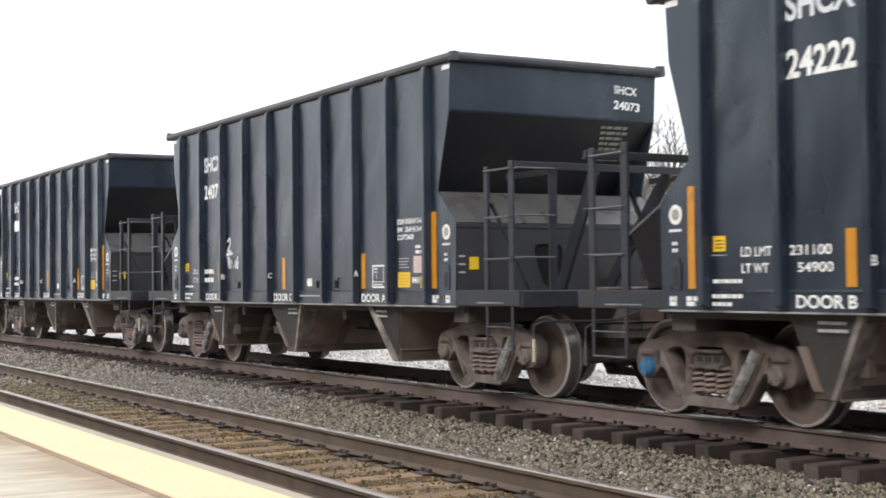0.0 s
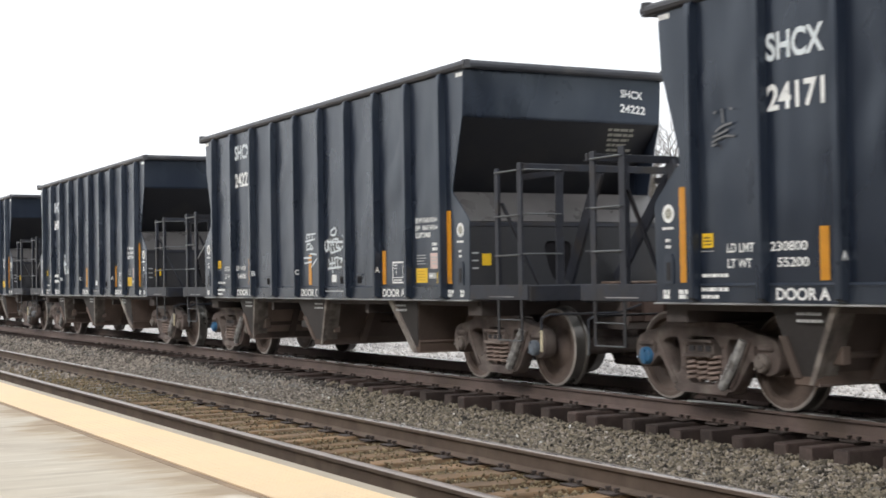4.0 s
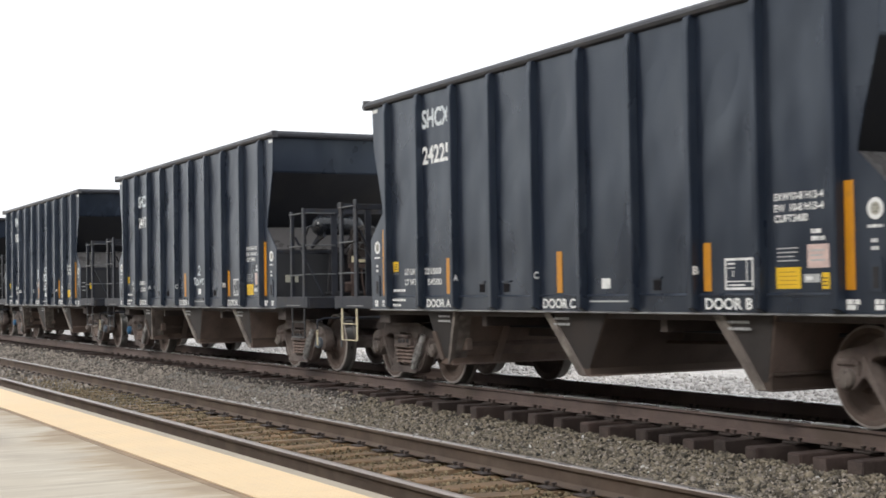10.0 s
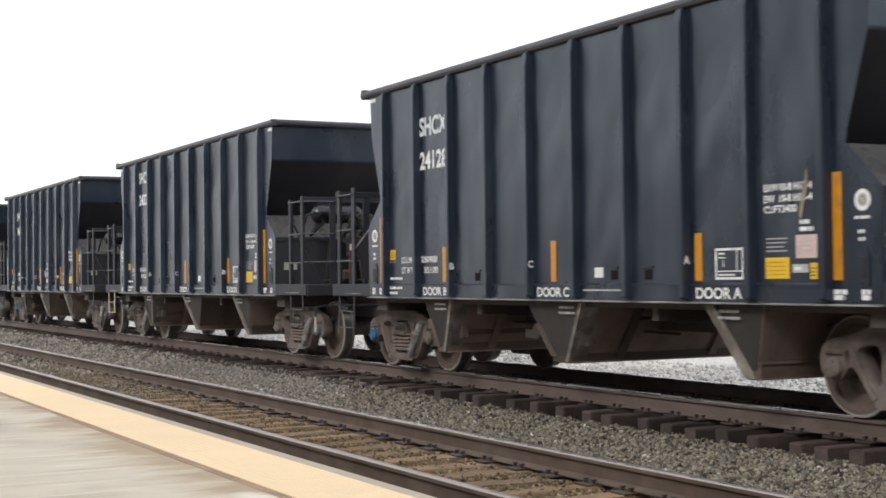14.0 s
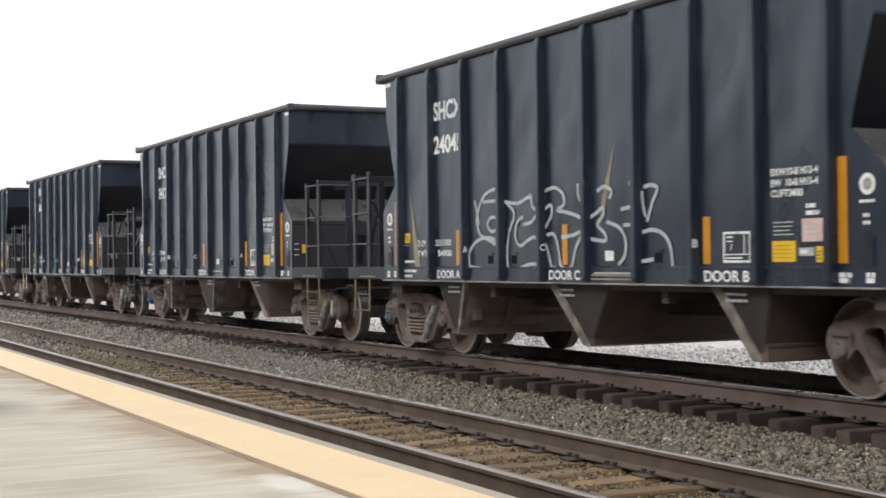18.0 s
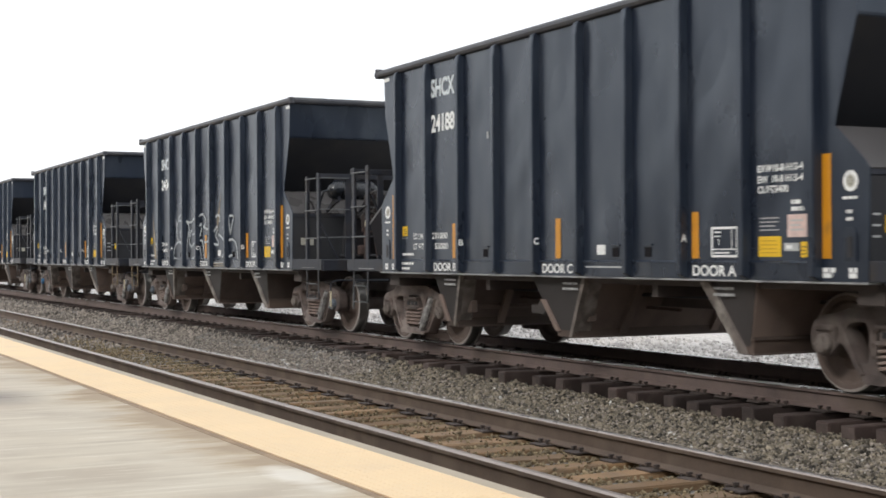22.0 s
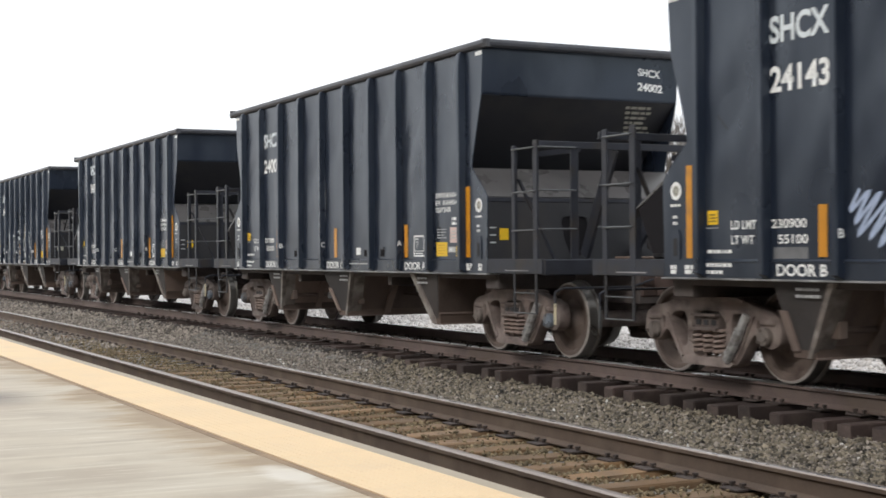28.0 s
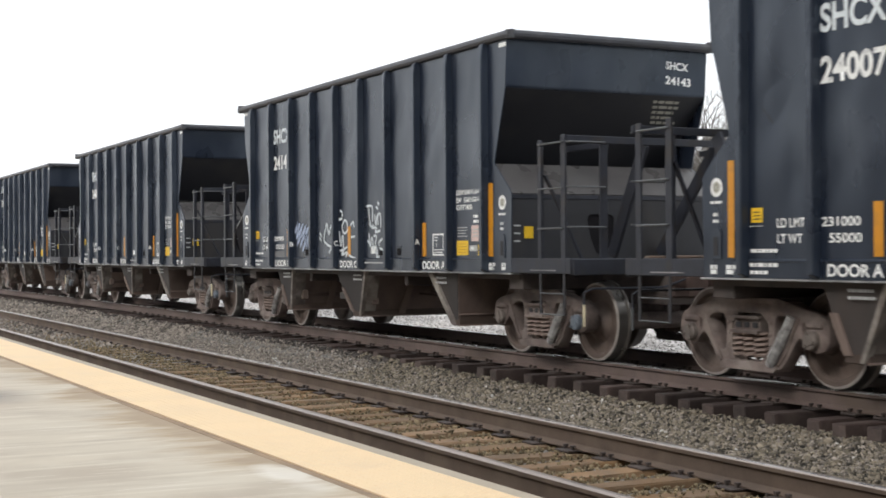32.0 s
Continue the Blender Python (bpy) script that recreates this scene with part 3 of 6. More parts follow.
def build_track(name, yc, top, head, tie_mat, label, seed, ties):
    root = thing(name, label=label, category="railway track", kind="structure")
    for side in (-1, 1):
        build_rail("rail", yc + side * 0.7525, top, head, root, "rusty steel rail with a worn running surface", RAIL if head is DULL_HEAD else DARK_RAIL, side > 0 and head is DULL_HEAD)
    meshes = [tie_mesh(2.6, tie_mat, seed + i) for i in range(7)]
    rnd = random.Random(seed)
    for x in ties:
        z = top - 0.196 + rnd.uniform(-0.008, 0.006)
        part("tie", meshes[rnd.randrange(7)], None, root, at=pose(x, yc + rnd.uniform(-0.07, 0.07), z + rnd.uniform(-0.012, 0.004), rnd.uniform(-0.8, 0.8), 0, rnd.uniform(-2.5, 2.5) + 180 * rnd.randrange(2)))
        if x > -34:
            for side in (-1, 1):
                part("tie_plate", PLATE_ME, None, root, at=(x, yc + side * 0.7525, top - 0.197))
                if top > -0.1 or x > -9:
                    part("rail_anchor", ANCHOR_ME, None, root, at=pose(x - 0.15, yc + side * 0.7525, top - 0.182, 0, 0, 0))
    return root


def tie_row(first, last, step, jitter, seed):
    rnd, x, row = random.Random(seed), first, []
    while x > last:
        row.append(x)
        x -= step + rnd.uniform(-jitter, jitter)
    return row


TIES_NEAR = tie_row(9.47, -64, 0.52, 0.03, 1)
TIES_FAR = (tie_row(9.37, -7.4, 0.51, 0.06, 2) + [-8.12, -8.62, -8.98, -9.38, -9.88, -10.46, -10.79, -11.30, -11.70, -12.22, -12.74, -13.30, -13.82, -14.35, -14.92]
            + tie_row(-15.45, -64, 0.53, 0.06, 2))
build_track("track_near", YN, ZN, DULL_HEAD, OLD_TIE, "disused-looking rusty track with weathered brown wooden ties", 11, TIES_NEAR)
build_track("track_far", YT, 0.0, SHINE, TIE, "railway track with polished rails and dark creosoted ties", 23, TIES_FAR)


def stones(name, mat, label, n, place, size, seed):
    """Many small angular stones as one mesh."""
    rng = np.random.default_rng(seed)
    base_v = np.array([(1, 0, 0), (-1, 0, 0), (0, 1, 0), (0, -1, 0), (0, 0, 1), (0, 0, -1),
                       (.6, .6, .5), (-.6, .6, .5), (-.6, -.6, .5), (.6, -.6, .5)], float)
    base_f = np.array([(4, 6, 7), (4, 7, 8), (4, 8, 9), (4, 9, 6), (6, 0, 2), (6, 2, 7), (7, 2, 1), (7, 1, 8), (8, 1, 3), (8, 3, 9), (9, 3, 0), (9, 0, 6),
                       (5, 2, 0), (5, 1, 2), (5, 3, 1), (5, 0, 3)])
    pos = place(rng, n)
    n = len(pos)
    v = np.repeat(base_v[None], n, 0)
    v += rng.uniform(-0.28, 0.28, v.shape)
    v *= rng.uniform(0.5, 1.45, (n, 1, 3)) * np.array([1, 1, 0.75])
    q = rng.normal(size=(n, 4))
    q /= np.linalg.norm(q, axis=1)[:, None]
    w, x, y, z = q.T
    rot = np.stack([np.stack([1 - 2 * (y * y + z * z), 2 * (x * y - z * w), 2 * (x * z + y * w)], -1),
                    np.stack([2 * (x * y + z * w), 1 - 2 * (x * x + z * z), 2 * (y * z - x * w)], -1),
                    np.stack([2 * (x * z - y * w), 2 * (y * z + x * w), 1 - 2 * (x * x + y * y)], -1)], 1)
    v = np.einsum("nij,nkj->nki", rot, v)
    s = rng.uniform(size[0], size[1], (n, 1, 1)) * (1 + 0.6 * (rng.uniform(size=(n, 1, 1)) > 0.93))
    v = v * s + pos[:, None, :]
    f = (base_f[None] + (np.arange(n) * len(base_v))[:, None, None]).reshape(-1, 3)
    me = bpy.data.meshes.new(name)
    me.vertices.add(n * len(base_v))
    me.vertices.foreach_set("co", v.ravel())
    me.loops.add(len(f) * 3)
    me.loops.foreach_set("vertex_index", f.ravel().astype(np.int32))
    me.polygons.add(len(f))
    me.polygons.foreach_set("loop_start", np.arange(len(f), dtype=np.int32) * 3)
    me.materials.append(mat)
    me.update()
    me.validate()
    ob = new(name, me)
    return tagged(ob, label, "ballast", kind="stuff")


def strip(y0, y1, x_near, x_far, crowd, lift=0.0, avoid=None):
    """Places on the ground in a strip, thinner with distance."""
    def place(rng, n):
        u = rng.uniform(size=n) ** crowd
        x = x_near + (x_far - x_near) * u
        y = rng.uniform(y0, y1, n)
        if avoid:
            row = np.sort(np.array(avoid))
            k = np.clip(np.searchsorted(row, x), 1, len(row) - 1)
            keep = np.minimum(np.abs(x - row[k]), np.abs(x - row[k - 1])) > 0.128
            x, y = x[keep], y[keep]
        n = len(x)
        z = np.array([ground_height(b, a) for a, b in zip(x, y)]) + lift + rng.uniform(-0.006, 0.014, n)
        return np.stack([x, y, z], 1)
    return place


stones("ballast_middle", STONE, "grey crushed-stone ballast between the two tracks", 34000, strip(6.62, 8.33, -8.0, -30, 1.25), (0.010, 0.021), 3)
stones("ballast_middle_near", STONE_NEAR, "olive-brown crushed-stone ballast between the two tracks", 42000, strip(6.62, 8.33, -3.0, -18, 1.3), (0.010, 0.027), 12)
stones("ballast_pale_stones", STONE_WHITE, "scattered whitish stones in the ballast", 170, strip(6.8, 8.3, -5.0, -22, 1.3, 0.012), (0.010, 0.024), 13)
stones("ballast_tie_ends", STONE_NEAR, "olive-brown crushed stone heaped between the tie ends", 11000, strip(8.20, 8.38, -3.0, -19, 1.3, 0.022, TIES_FAR), (0.010, 0.024), 14)
stones("ballast_middle_far", STONE, "grey crushed-stone ballast further along the tracks", 14000, strip(6.62, 8.33, -27, -62, 1.3), (0.022, 0.04), 4)
stones("ballast_far_crib", STONE_DARK, "oily crushed stone between the ties, darkened for the train's shadow", 14000, strip(8.3, 10.9, -5.0, -40, 1.4, 0, TIES_FAR), (0.018, 0.036), 5)
stones("ballast_near_crib", STONE_TAN, "brownish crushed stone between weathered ties", 34000, strip(3.95, 6.62, -2.5, -27, 1.5, 0.016, TIES_NEAR), (0.010, 0.020), 6)
stones("ballast_near_crib_far", STONE, "grey-brown crushed stone further along the near track", 7000, strip(4.0, 6.6, -24, -55, 1.2, 0.005), (0.020, 0.034), 7)
stones("ballast_far_shoulder", STONE_DARK, "dark ballast filled up to the rail further along", 9000, strip(8.2, 8.78, -17.5, -60, 1.2, 0.0), (0.018, 0.036), 9)


def on_ties(rng, n):
    """Stones lying on the near track's ties, more of them further along."""
    x = -7.0 - 40.0 * rng.uniform(size=n) ** 1.1
    y = rng.uniform(4.0, 6.62, n)
    keep = (np.abs(np.abs(y - YN) - 0.7525) > 0.19) & (np.sin(x * 3.1 + y * 2.0) + np.sin(x * 7.7 - y * 3.0) > -0.3)
    return np.stack([x[keep], y[keep], np.full(keep.sum(), ZN - 0.196) + rng.uniform(0, 0.012, keep.sum())], 1)


stones("ballast_on_ties", STONE_TAN, "crushed stone scattered over the near track's ties", 9000, on_ties, (0.008, 0.017), 10)
stones("gravel_beyond", STONE_PALE, "pale grey gravel beyond the train", 9000, strip(11.0, 16.0, -8.0, -45, 1.2), (0.025, 0.055), 8)


def build_platform():
    root = thing("platform", label="low concrete station platform with a cream tactile edge strip", category="platform", kind="structure")
    x0, x1 = -320.0, 60.0
    s = Shape()
    s.box(x0, x1, 2.999, 3.79, ZP - 0.55, ZP - 0.012, e=0.0)
    part("platform_edge", s, LIP, root, "worn grey concrete edge beam")
    # slabs with open joints
    rnd = random.Random(5)
    xs = [x0, -120.0, -60.0] + [-50.0 + 4.6 * i for i in range(13)] + [x1]
    for a, b in zip(xs, xs[1:]):
        s = Shape()
        s.box(a + 0.004, b - 0.004, -14.0, 3.0 - 0.012, ZP - 0.35, ZP - 0.006 + rnd.uniform(-0.002, 0.002), e=0.004)
        part("slab", s, CONCRETE, root)
    # tactile panels, each with its raised domes near by
    step = 0.914
    x, i = 7.14, 0
    while x > -70:
        s = Shape()
        s.box(x - step + 0.003, x - 0.003, 3.052, 3.655, ZP - 0.02, ZP, e=0.002)
        part("tactile_panel", s, TACTILE, root)
        x -= step
    for a, b in ((x0, x), (7.14, x1)):
        s = Shape()
        s.box(a, b, 3.052, 3.655, ZP - 0.02, ZP)
        part("tactile_strip", s, TACTILE, root)
    s = Shape()
    s.box(x0, x1, 2.992, 3.048, ZP - 0.02, ZP - 0.008)
    part("joint_filler", s, GROUT, root, "dark grout line beside the tactile strip")
    # domes
    s = Shape()
    dome_v = [(0.011 * math.cos(a), 0.011 * math.sin(a), 0) for a in (math.pi / 3 * k for k in range(6))] + \
             [(0.006 * math.cos(a), 0.006 * math.sin(a), 0.003) for a in (math.pi / 3 * k for k in range(6))]
    dome_f = [(k, (k + 1) % 6, (k + 1) % 6 + 6, k + 6) for k in range(6)] + [(6, 7, 8, 9, 10, 11)]
    v, f = [], []
    for ix in range(210):
        for iy in range(10):
            o = len(v)
            px, py = -4.6 - 0.06 * ix, 3.085 + 0.06 * iy
            v += [(px + a, py + b, ZP + c) for a, b, c in dome_v]
            f += [tuple(q + o for q in face) for face in dome_f]
    me = bpy.data.meshes.new("tactile_domes")
    me.from_pydata(v, [], f)
    me.materials.append(TACTILE)
    ob = part("tactile_domes", me, None, root, "rows of small raised domes")
    tagged(ob, kind="stuff")


build_platform()


def build_unseen_wall():
    # unseen wall, added so that the nearer panels mirror something dark
    s = Shape()
    s.box(-50, -32, -16.4, -16.0, ZP - 0.4, 4.4)
    s.box(-32, 40, -16.4, -16.0, ZP - 0.4, 15.0)
    thing("wall_station", s, WALL, label="plain dark wall added out of view to darken reflections in the cars", category="wall", kind="structure")


build_unseen_wall()


# ---- distance ----
def bare_tree(x, y, height, seed, spread=1.0):
    rnd = random.Random(seed)
    root = thing("bare_tree", at=(x, y, ground_height(y) - 0.05), label="leafless winter tree with fine grey twigs", category="tree", group="bare trees beyond the tracks")
    trunk, crown = Shape(), Shape()

    def grow(p, d, length, r, level):
        pts, q = [p], Vector(p)
        dd = Vector(d)
        steps = 4 if level < 2 else 3
        for i in range(steps):
            dd = (dd + Vector((rnd.uniform(-1, 1), rnd.uniform(-1, 1), rnd.uniform(-0.3, 0.9))) * (0.10 if level == 0 else 0.2)).normalized()
            q = q + dd * length / steps
            pts.append(q.copy())
        (trunk if level < 2 else crown).tube(pts, r, 6 if level < 2 else 3, taper=r * 0.55)
        if level >= 4:
            return
        for i in range((6, 5, 5, 4)[level]):
            t = rnd.uniform(0.35, 1.0) if level else rnd.uniform(0.3, 1.0)
            k = min(int(t * steps), steps - 1)
            at = pts[k].lerp(pts[k + 1], t * steps - k)
            side = Vector((rnd.uniform(-1, 1), rnd.uniform(-1, 1), 0)).normalized()
            nd = (dd * 0.75 + side * rnd.uniform(0.4, 0.85) * spread + Vector((0, 0, 0.25))).normalized()
            grow(at, nd, length * rnd.uniform(0.5, 0.72), r * 0.5, level + 1)

    grow(Vector((0, 0, 0)), Vector((0, 0, 1)), height * 0.45, height * 0.014, 0)
    part("trunk", trunk, BARK, root)
    part("crown", crown, TWIG, root, "fine bare branches")


def polar(azimuth, dist):
    a = radians(azimuth)
    return -dist * math.sin(a), dist * math.cos(a)


for i in range(18):
    bare_tree(*polar(42.6 + 0.84 * i + 0.25 * (i % 3 - 1), 84 + 5 * (i * 7 % 4)), 11.2 + 0.75 * (i * 5 % 4), 40 + i, 1.0 + 0.1 * (i % 3))


def build_shrubs():
    s = Shape()
    rnd = random.Random(9)
    for i in range(5200):
        az, dist = rnd.uniform(40, 62), rnd.uniform(62, 74)
        x, y = polar(az, dist)
        z = max(0, rnd.gauss(0, 1)) * 0.8
        r = rnd.uniform(0.08, 0.26)
        a = rnd.uniform(0, 6.28)
        d, u = Vector((math.cos(a), math.sin(a), rnd.uniform(-.3, .3))) * r, Vector((rnd.uniform(-.3, .3), rnd.uniform(-.3, .3), 1)) * r
        c = Vector((x, y, z + 0.2))
        s.add([c - d - u, c + d - u * 0.8, c + d * 0.7 + u, c - d * 0.6 + u * 0.9], [(0, 1, 2, 3)])
    thing("shrub_belt", s, SHRUB, label="ragged olive-green winter shrubs along the far edge", category="shrubs", kind="stuff")


build_shrubs()


# ---- hopper cars ----
W, WF = 1.51, 1.38           # from the track's middle to the near and far side sheets
POST = [-4.172 + 0.9295 * i for i in range(10)]
TOP, DECK = 3.775, 1.17
POST_OUT = 0.088             # how far the side posts stand proud
PITCH = 13.198
BOGIE_X = 4.665
AXLE = 0.872                 # half the wheelbase of a bogie


def mirror_x(poly, s):
    return [(s * x, z) for x, z in poly]


def coil_mesh():
    s = Shape()
    turns, n = 5, 50
    s.tube([(0.070 * math.cos(2 * math.pi * turns * i / n), 0.070 * math.sin(2 * math.pi * turns * i / n), 0.018 + 0.245 * i / n) for i in range(n + 1)], 0.0165, 5)
    return s.mesh("spring", SPRING, smooth=True)


def wheelset_mesh():
    s = Shape()
    for side in (-1, 1):
        prof = [(0.86, 0.10), (0.865, 0.145), (0.82, 0.17), (0.775, 0.25), (0.785, 0.36), (0.825, 0.385), (0.83, 0.430), (0.818, 0.455), (0.70, 0.462), (0.69, 0.487), (0.668, 0.487),
                (0.66, 0.47), (0.664, 0.38), (0.70, 0.34), (0.705, 0.2), (0.66, 0.16), (0.655, 0.085)]
        slots = [0, 0, 0, 0, 0, 0, 3, 1, 1, 1, 3, 0, 0, 0, 0, 0]
        s.lathe_y([(side * y, r * 0.972) for y, r in prof], 40, slots=slots)
    s.lathe_y([(-1.06, 0.0), (-1.06, 0.07), (-0.86, 0.09), (-0.6, 0.1), (0.6, 0.1), (0.86, 0.09), (1.06, 0.07), (1.06, 0.0)], 14, slots=[2] * 7)
    return s.mesh("wheelset", [WHEEL, TREAD, TRUCK, RIM], smooth=True)


def rounded(poly, times=2):
    """The polygon with its corners cut twice, so that it reads as a casting."""
    for _ in range(times):
        out = []
        for (x0, z0), (x1, z1) in zip(poly, poly[1:] + poly[:1]):
            out += [(x0 * 0.78 + x1 * 0.22, z0 * 0.78 + z1 * 0.22), (x0 * 0.22 + x1 * 0.78, z0 * 0.22 + z1 * 0.78)]
        poly = out
    return poly


def cast_plate(outlines, thick, edge):
    """A thick plate with holes and rounded edges, in x and z, its middle at y = 0."""
    cu = bpy.data.curves.new("casting", "CURVE")
    cu.dimensions, cu.fill_mode, cu.extrude, cu.bevel_depth, cu.bevel_resolution = "2D", "BOTH", thick / 2 - edge, edge, 1
    cu.offset = -edge
    for poly in outlines:
        sp = cu.splines.new("POLY")
        sp.points.add(len(poly) - 1)
        for p, (x, z) in zip(sp.points, poly):
            p.co = (x, z, 0, 1)
        sp.use_cyclic_u = True
    ob = bpy.data.objects.new("casting", cu)
    scene.collection.objects.link(ob)
    me = bpy.data.meshes.new_from_object(ob.evaluated_get(bpy.context.evaluated_depsgraph_get()))
    bpy.data.objects.remove(ob)
    bpy.data.curves.remove(cu)
    v = [(p.co.x, -p.co.z, p.co.y) for p in me.vertices]
    f = [tuple(q.vertices) for q in me.polygons]
    bpy.data.meshes.remove(me)
    return v, f


def side_frame_mesh():
    """Cast truck side: top chord, slanted legs round a spring window, round noses over the axle ends."""
    s = Shape()
    half = [(0.30, 0.79), (0.55, 0.775), (0.74, 0.715), (0.93, 0.69), (1.05, 0.63), (1.085, 0.50), (1.05, 0.37), (0.94, 0.325), (0.82, 0.34), (0.75, 0.42),
            (0.69, 0.46), (0.60, 0.36), (0.49, 0.20), (0.40, 0.135), (0.2, 0.125)]
    outer = rounded(half + [(-x, z) for x, z in reversed(half)])
    window = rounded([(-0.265, 0.215), (0.265, 0.215), (0.265, 0.655), (-0.265, 0.655)], 1)
    lens = [(0.35, 0.64), (0.52, 0.645), (0.63, 0.60), (0.60, 0.53), (0.47, 0.33), (0.40, 0.29), (0.35, 0.33)]
    jaw = [(0.72, 0.57), (0.765, 0.60), (0.775, 0.50), (0.745, 0.45)]
    holes = [window] + [rounded([(m * x, z) for x, z in q][::m]) for m in (1, -1) for q in (lens, jaw)]
    s.add(*cast_plate([outer] + holes, 0.15, 0.018))
    # raised flanges along the chord and the legs, and the bearing adapters
    s.prism([(-0.44, 0.80), (0.44, 0.80), (0.56, 0.775), (0.52, 0.755), (-0.52, 0.755), (-0.56, 0.775)], -0.10, 0.10)
    s.prism([(-0.36, 0.125), (0.36, 0.125), (0.41, 0.16), (0.36, 0.205), (-0.36, 0.205), (-0.41, 0.16)], -0.105, 0.105)
    for m in (-1, 1):
        s.prism(mirror_x([(0.66, 0.63), (0.70, 0.63), (0.50, 0.27), (0.43, 0.19), (0.40, 0.21), (0.47, 0.31)], m), -0.092, 0.092)
        s.box(m * 0.889 - 0.11, m * 0.889 + 0.11, -0.10, 0.085, 0.545, 0.61, e=0.02)
        for k in range(3):
            s.box(m * 0.30 - 0.014, m * 0.30 + 0.014, -0.09, -0.06, 0.34 + 0.11 * k, 0.37 + 0.11 * k)
    return s.mesh("side_frame", TRUCK, smooth=True)


def bolster_mesh():
    s = Shape()
    s.hull([(-0.19, -1.10, 0.475), (0.19, -1.10, 0.475), (0.19, -1.10, 0.63), (-0.19, -1.10, 0.63)], [(-0.21, -0.6, 0.45), (0.21, -0.6, 0.45), (0.21, -0.6, 0.70), (-0.21, -0.6, 0.70)])
    s.box(-0.21, 0.21, -0.6, 0.6, 0.45, 0.70, e=0.02)
    s.hull([(-0.19, 1.10, 0.475), (0.19, 1.10, 0.475), (0.19, 1.10, 0.63), (-0.19, 1.10, 0.63)], [(-0.21, 0.6, 0.45), (0.21, 0.6, 0.45), (0.21, 0.6, 0.70), (-0.21, 0.6, 0.70)])
    for side in (-1, 1):
        s.box(-0.2, 0.2, side * 1.12 - 0.03, side * 1.12 + 0.03, 0.472, 0.50)
        s.box(-0.2, 0.2, side * 1.115 - 0.03, side * 1.115 + 0.03, 0.61, 0.635)
        # three dark blocks paint the shade of openings in the bolster end
        for k in (-0.12, 0.0, 0.12):
            s.box(k - 0.035, k + 0.035, side * 1.10 - 0.012, side * 1.10 + 0.012, 0.525, 0.575, slot=1)
    # centre plate between bolster and sill
    s.tube([(0, 0, 0.69), (0, 0, 0.78)], 0.19, 14)
    return s.mesh("bolster", [TRUCK, HOLE])


def cap_mesh(mat):
    s = Shape()
    s.lathe_y([(-0.10, 0.0), (-0.10, 0.045), (-0.092, 0.05), (-0.088, 0.078), (-0.075, 0.088), (-0.02, 0.09), (-0.015, 0.104), (0.06, 0.104)], 20)
    for k in range(3):
        a = 2 * math.pi * k / 3 + 0.5
        s.lathe_y([(-0.108, 0.0), (-0.108, 0.015), (-0.085, 0.015)], 6, 0.063 * math.cos(a), 0.063 * math.sin(a))
    return s.mesh("bearing_cap", mat, smooth=True)


def brake_beam_mesh():
    s = Shape()
    for m in (-1, 1):
        s.box(m * 0.40 - 0.04, m * 0.40 + 0.04, -0.85, 0.85, 0.34, 0.42, e=0.01)
        for q in (-1, 1):
            s.prism(mirror_x([(0.355, 0.27), (0.44, 0.30), (0.425, 0.45), (0.44, 0.58), (0.35, 0.56)], m), q * 0.76 - 0.045, q * 0.76 + 0.045)
    return s.mesh("brake_beam", FRAME)


COIL, WHEELSET, SIDE_FRAME, BOLSTER, CAP_GREY, CAP_BLUE, CAP_DIM, BRAKE_BEAM = (coil_mesh(), wheelset_mesh(), side_frame_mesh(), bolster_mesh(),
                                                                     cap_mesh(CAP), cap_mesh(BLUE), cap_mesh(DIM_BLUE), brake_beam_mesh())


def build_bogie(car, x):
    bogie = part("bogie", BOLSTER, None, car, "dust-brown cast steel freight truck", at=(x, 0, 0))
    for side in (-1, 1):
        part("side_frame", SIDE_FRAME, None, bogie, at=(0, side * 1.0, 0))
        for k in (-0.158, 0.0, 0.158):
            part("spring", COIL, None, bogie, at=(k, side * 1.045, 0.215))
        for k in (-0.079, 0.079):
            part("spring", COIL, None, bogie, at=(k, side * 0.90, 0.215))
        for m in (-1, 1):
            part("bearing_cap", CAP_GREY, None, bogie, at=pose(m * AXLE, side * 1.045, 0.445, 0, 40 * m, 0 if side < 0 else 180))
    s = Shape()
    s.tube([(0.33, -1.11, 0.20), (0.40, -1.125, 0.27), (0.50, -1.125, 0.40), (0.58, -1.115, 0.55), (0.62, -1.10, 0.64)], 0.048, 8)
    s.tube([(0.38, -1.165, 0.27), (0.47, -1.165, 0.38), (0.55, -1.16, 0.52)], 0.020, 6)
    part("brake_lever", s, WORN, bogie, "worn pale brake lever")
    part("brake_beam", BRAKE_BEAM, None, bogie)
    for m in (-1, 1):
        part("wheelset", WHEELSET, None, bogie, at=(m * AXLE, 0, 0.445))
    return bogie


def stencil_bars(car, x0, x1, zs, h, mat=None, seed=0, y=-W - 0.003, name="stencilled_text"):
    """Lines of lettering too small to read, as short plain bars."""
    rnd = random.Random(seed)
    s = Shape()
    for z in zs:
        x = x0
        end = x1 - rnd.uniform(0, 0.25) * (x1 - x0)
        while x < end:
            w = rnd.uniform(0.8, 2.6) * h
            s.add([(x, y, z), (min(x + w, end), y, z), (min(x + w, end), y, z + h), (x, y, z + h)], [(0, 1, 2, 3)])
            x += w + h * 0.35
    return tagged(part(name, s, mat or STENCIL, car), kind="stuff")


def flat(car, name, x0, x1, z0, z1, mat, label="", y=-W, t=0.004):
    s = Shape()
    s.box(x0, x1, y - t, y - 0.0005, z0, z1)
    return part(name, s, mat, car, label)


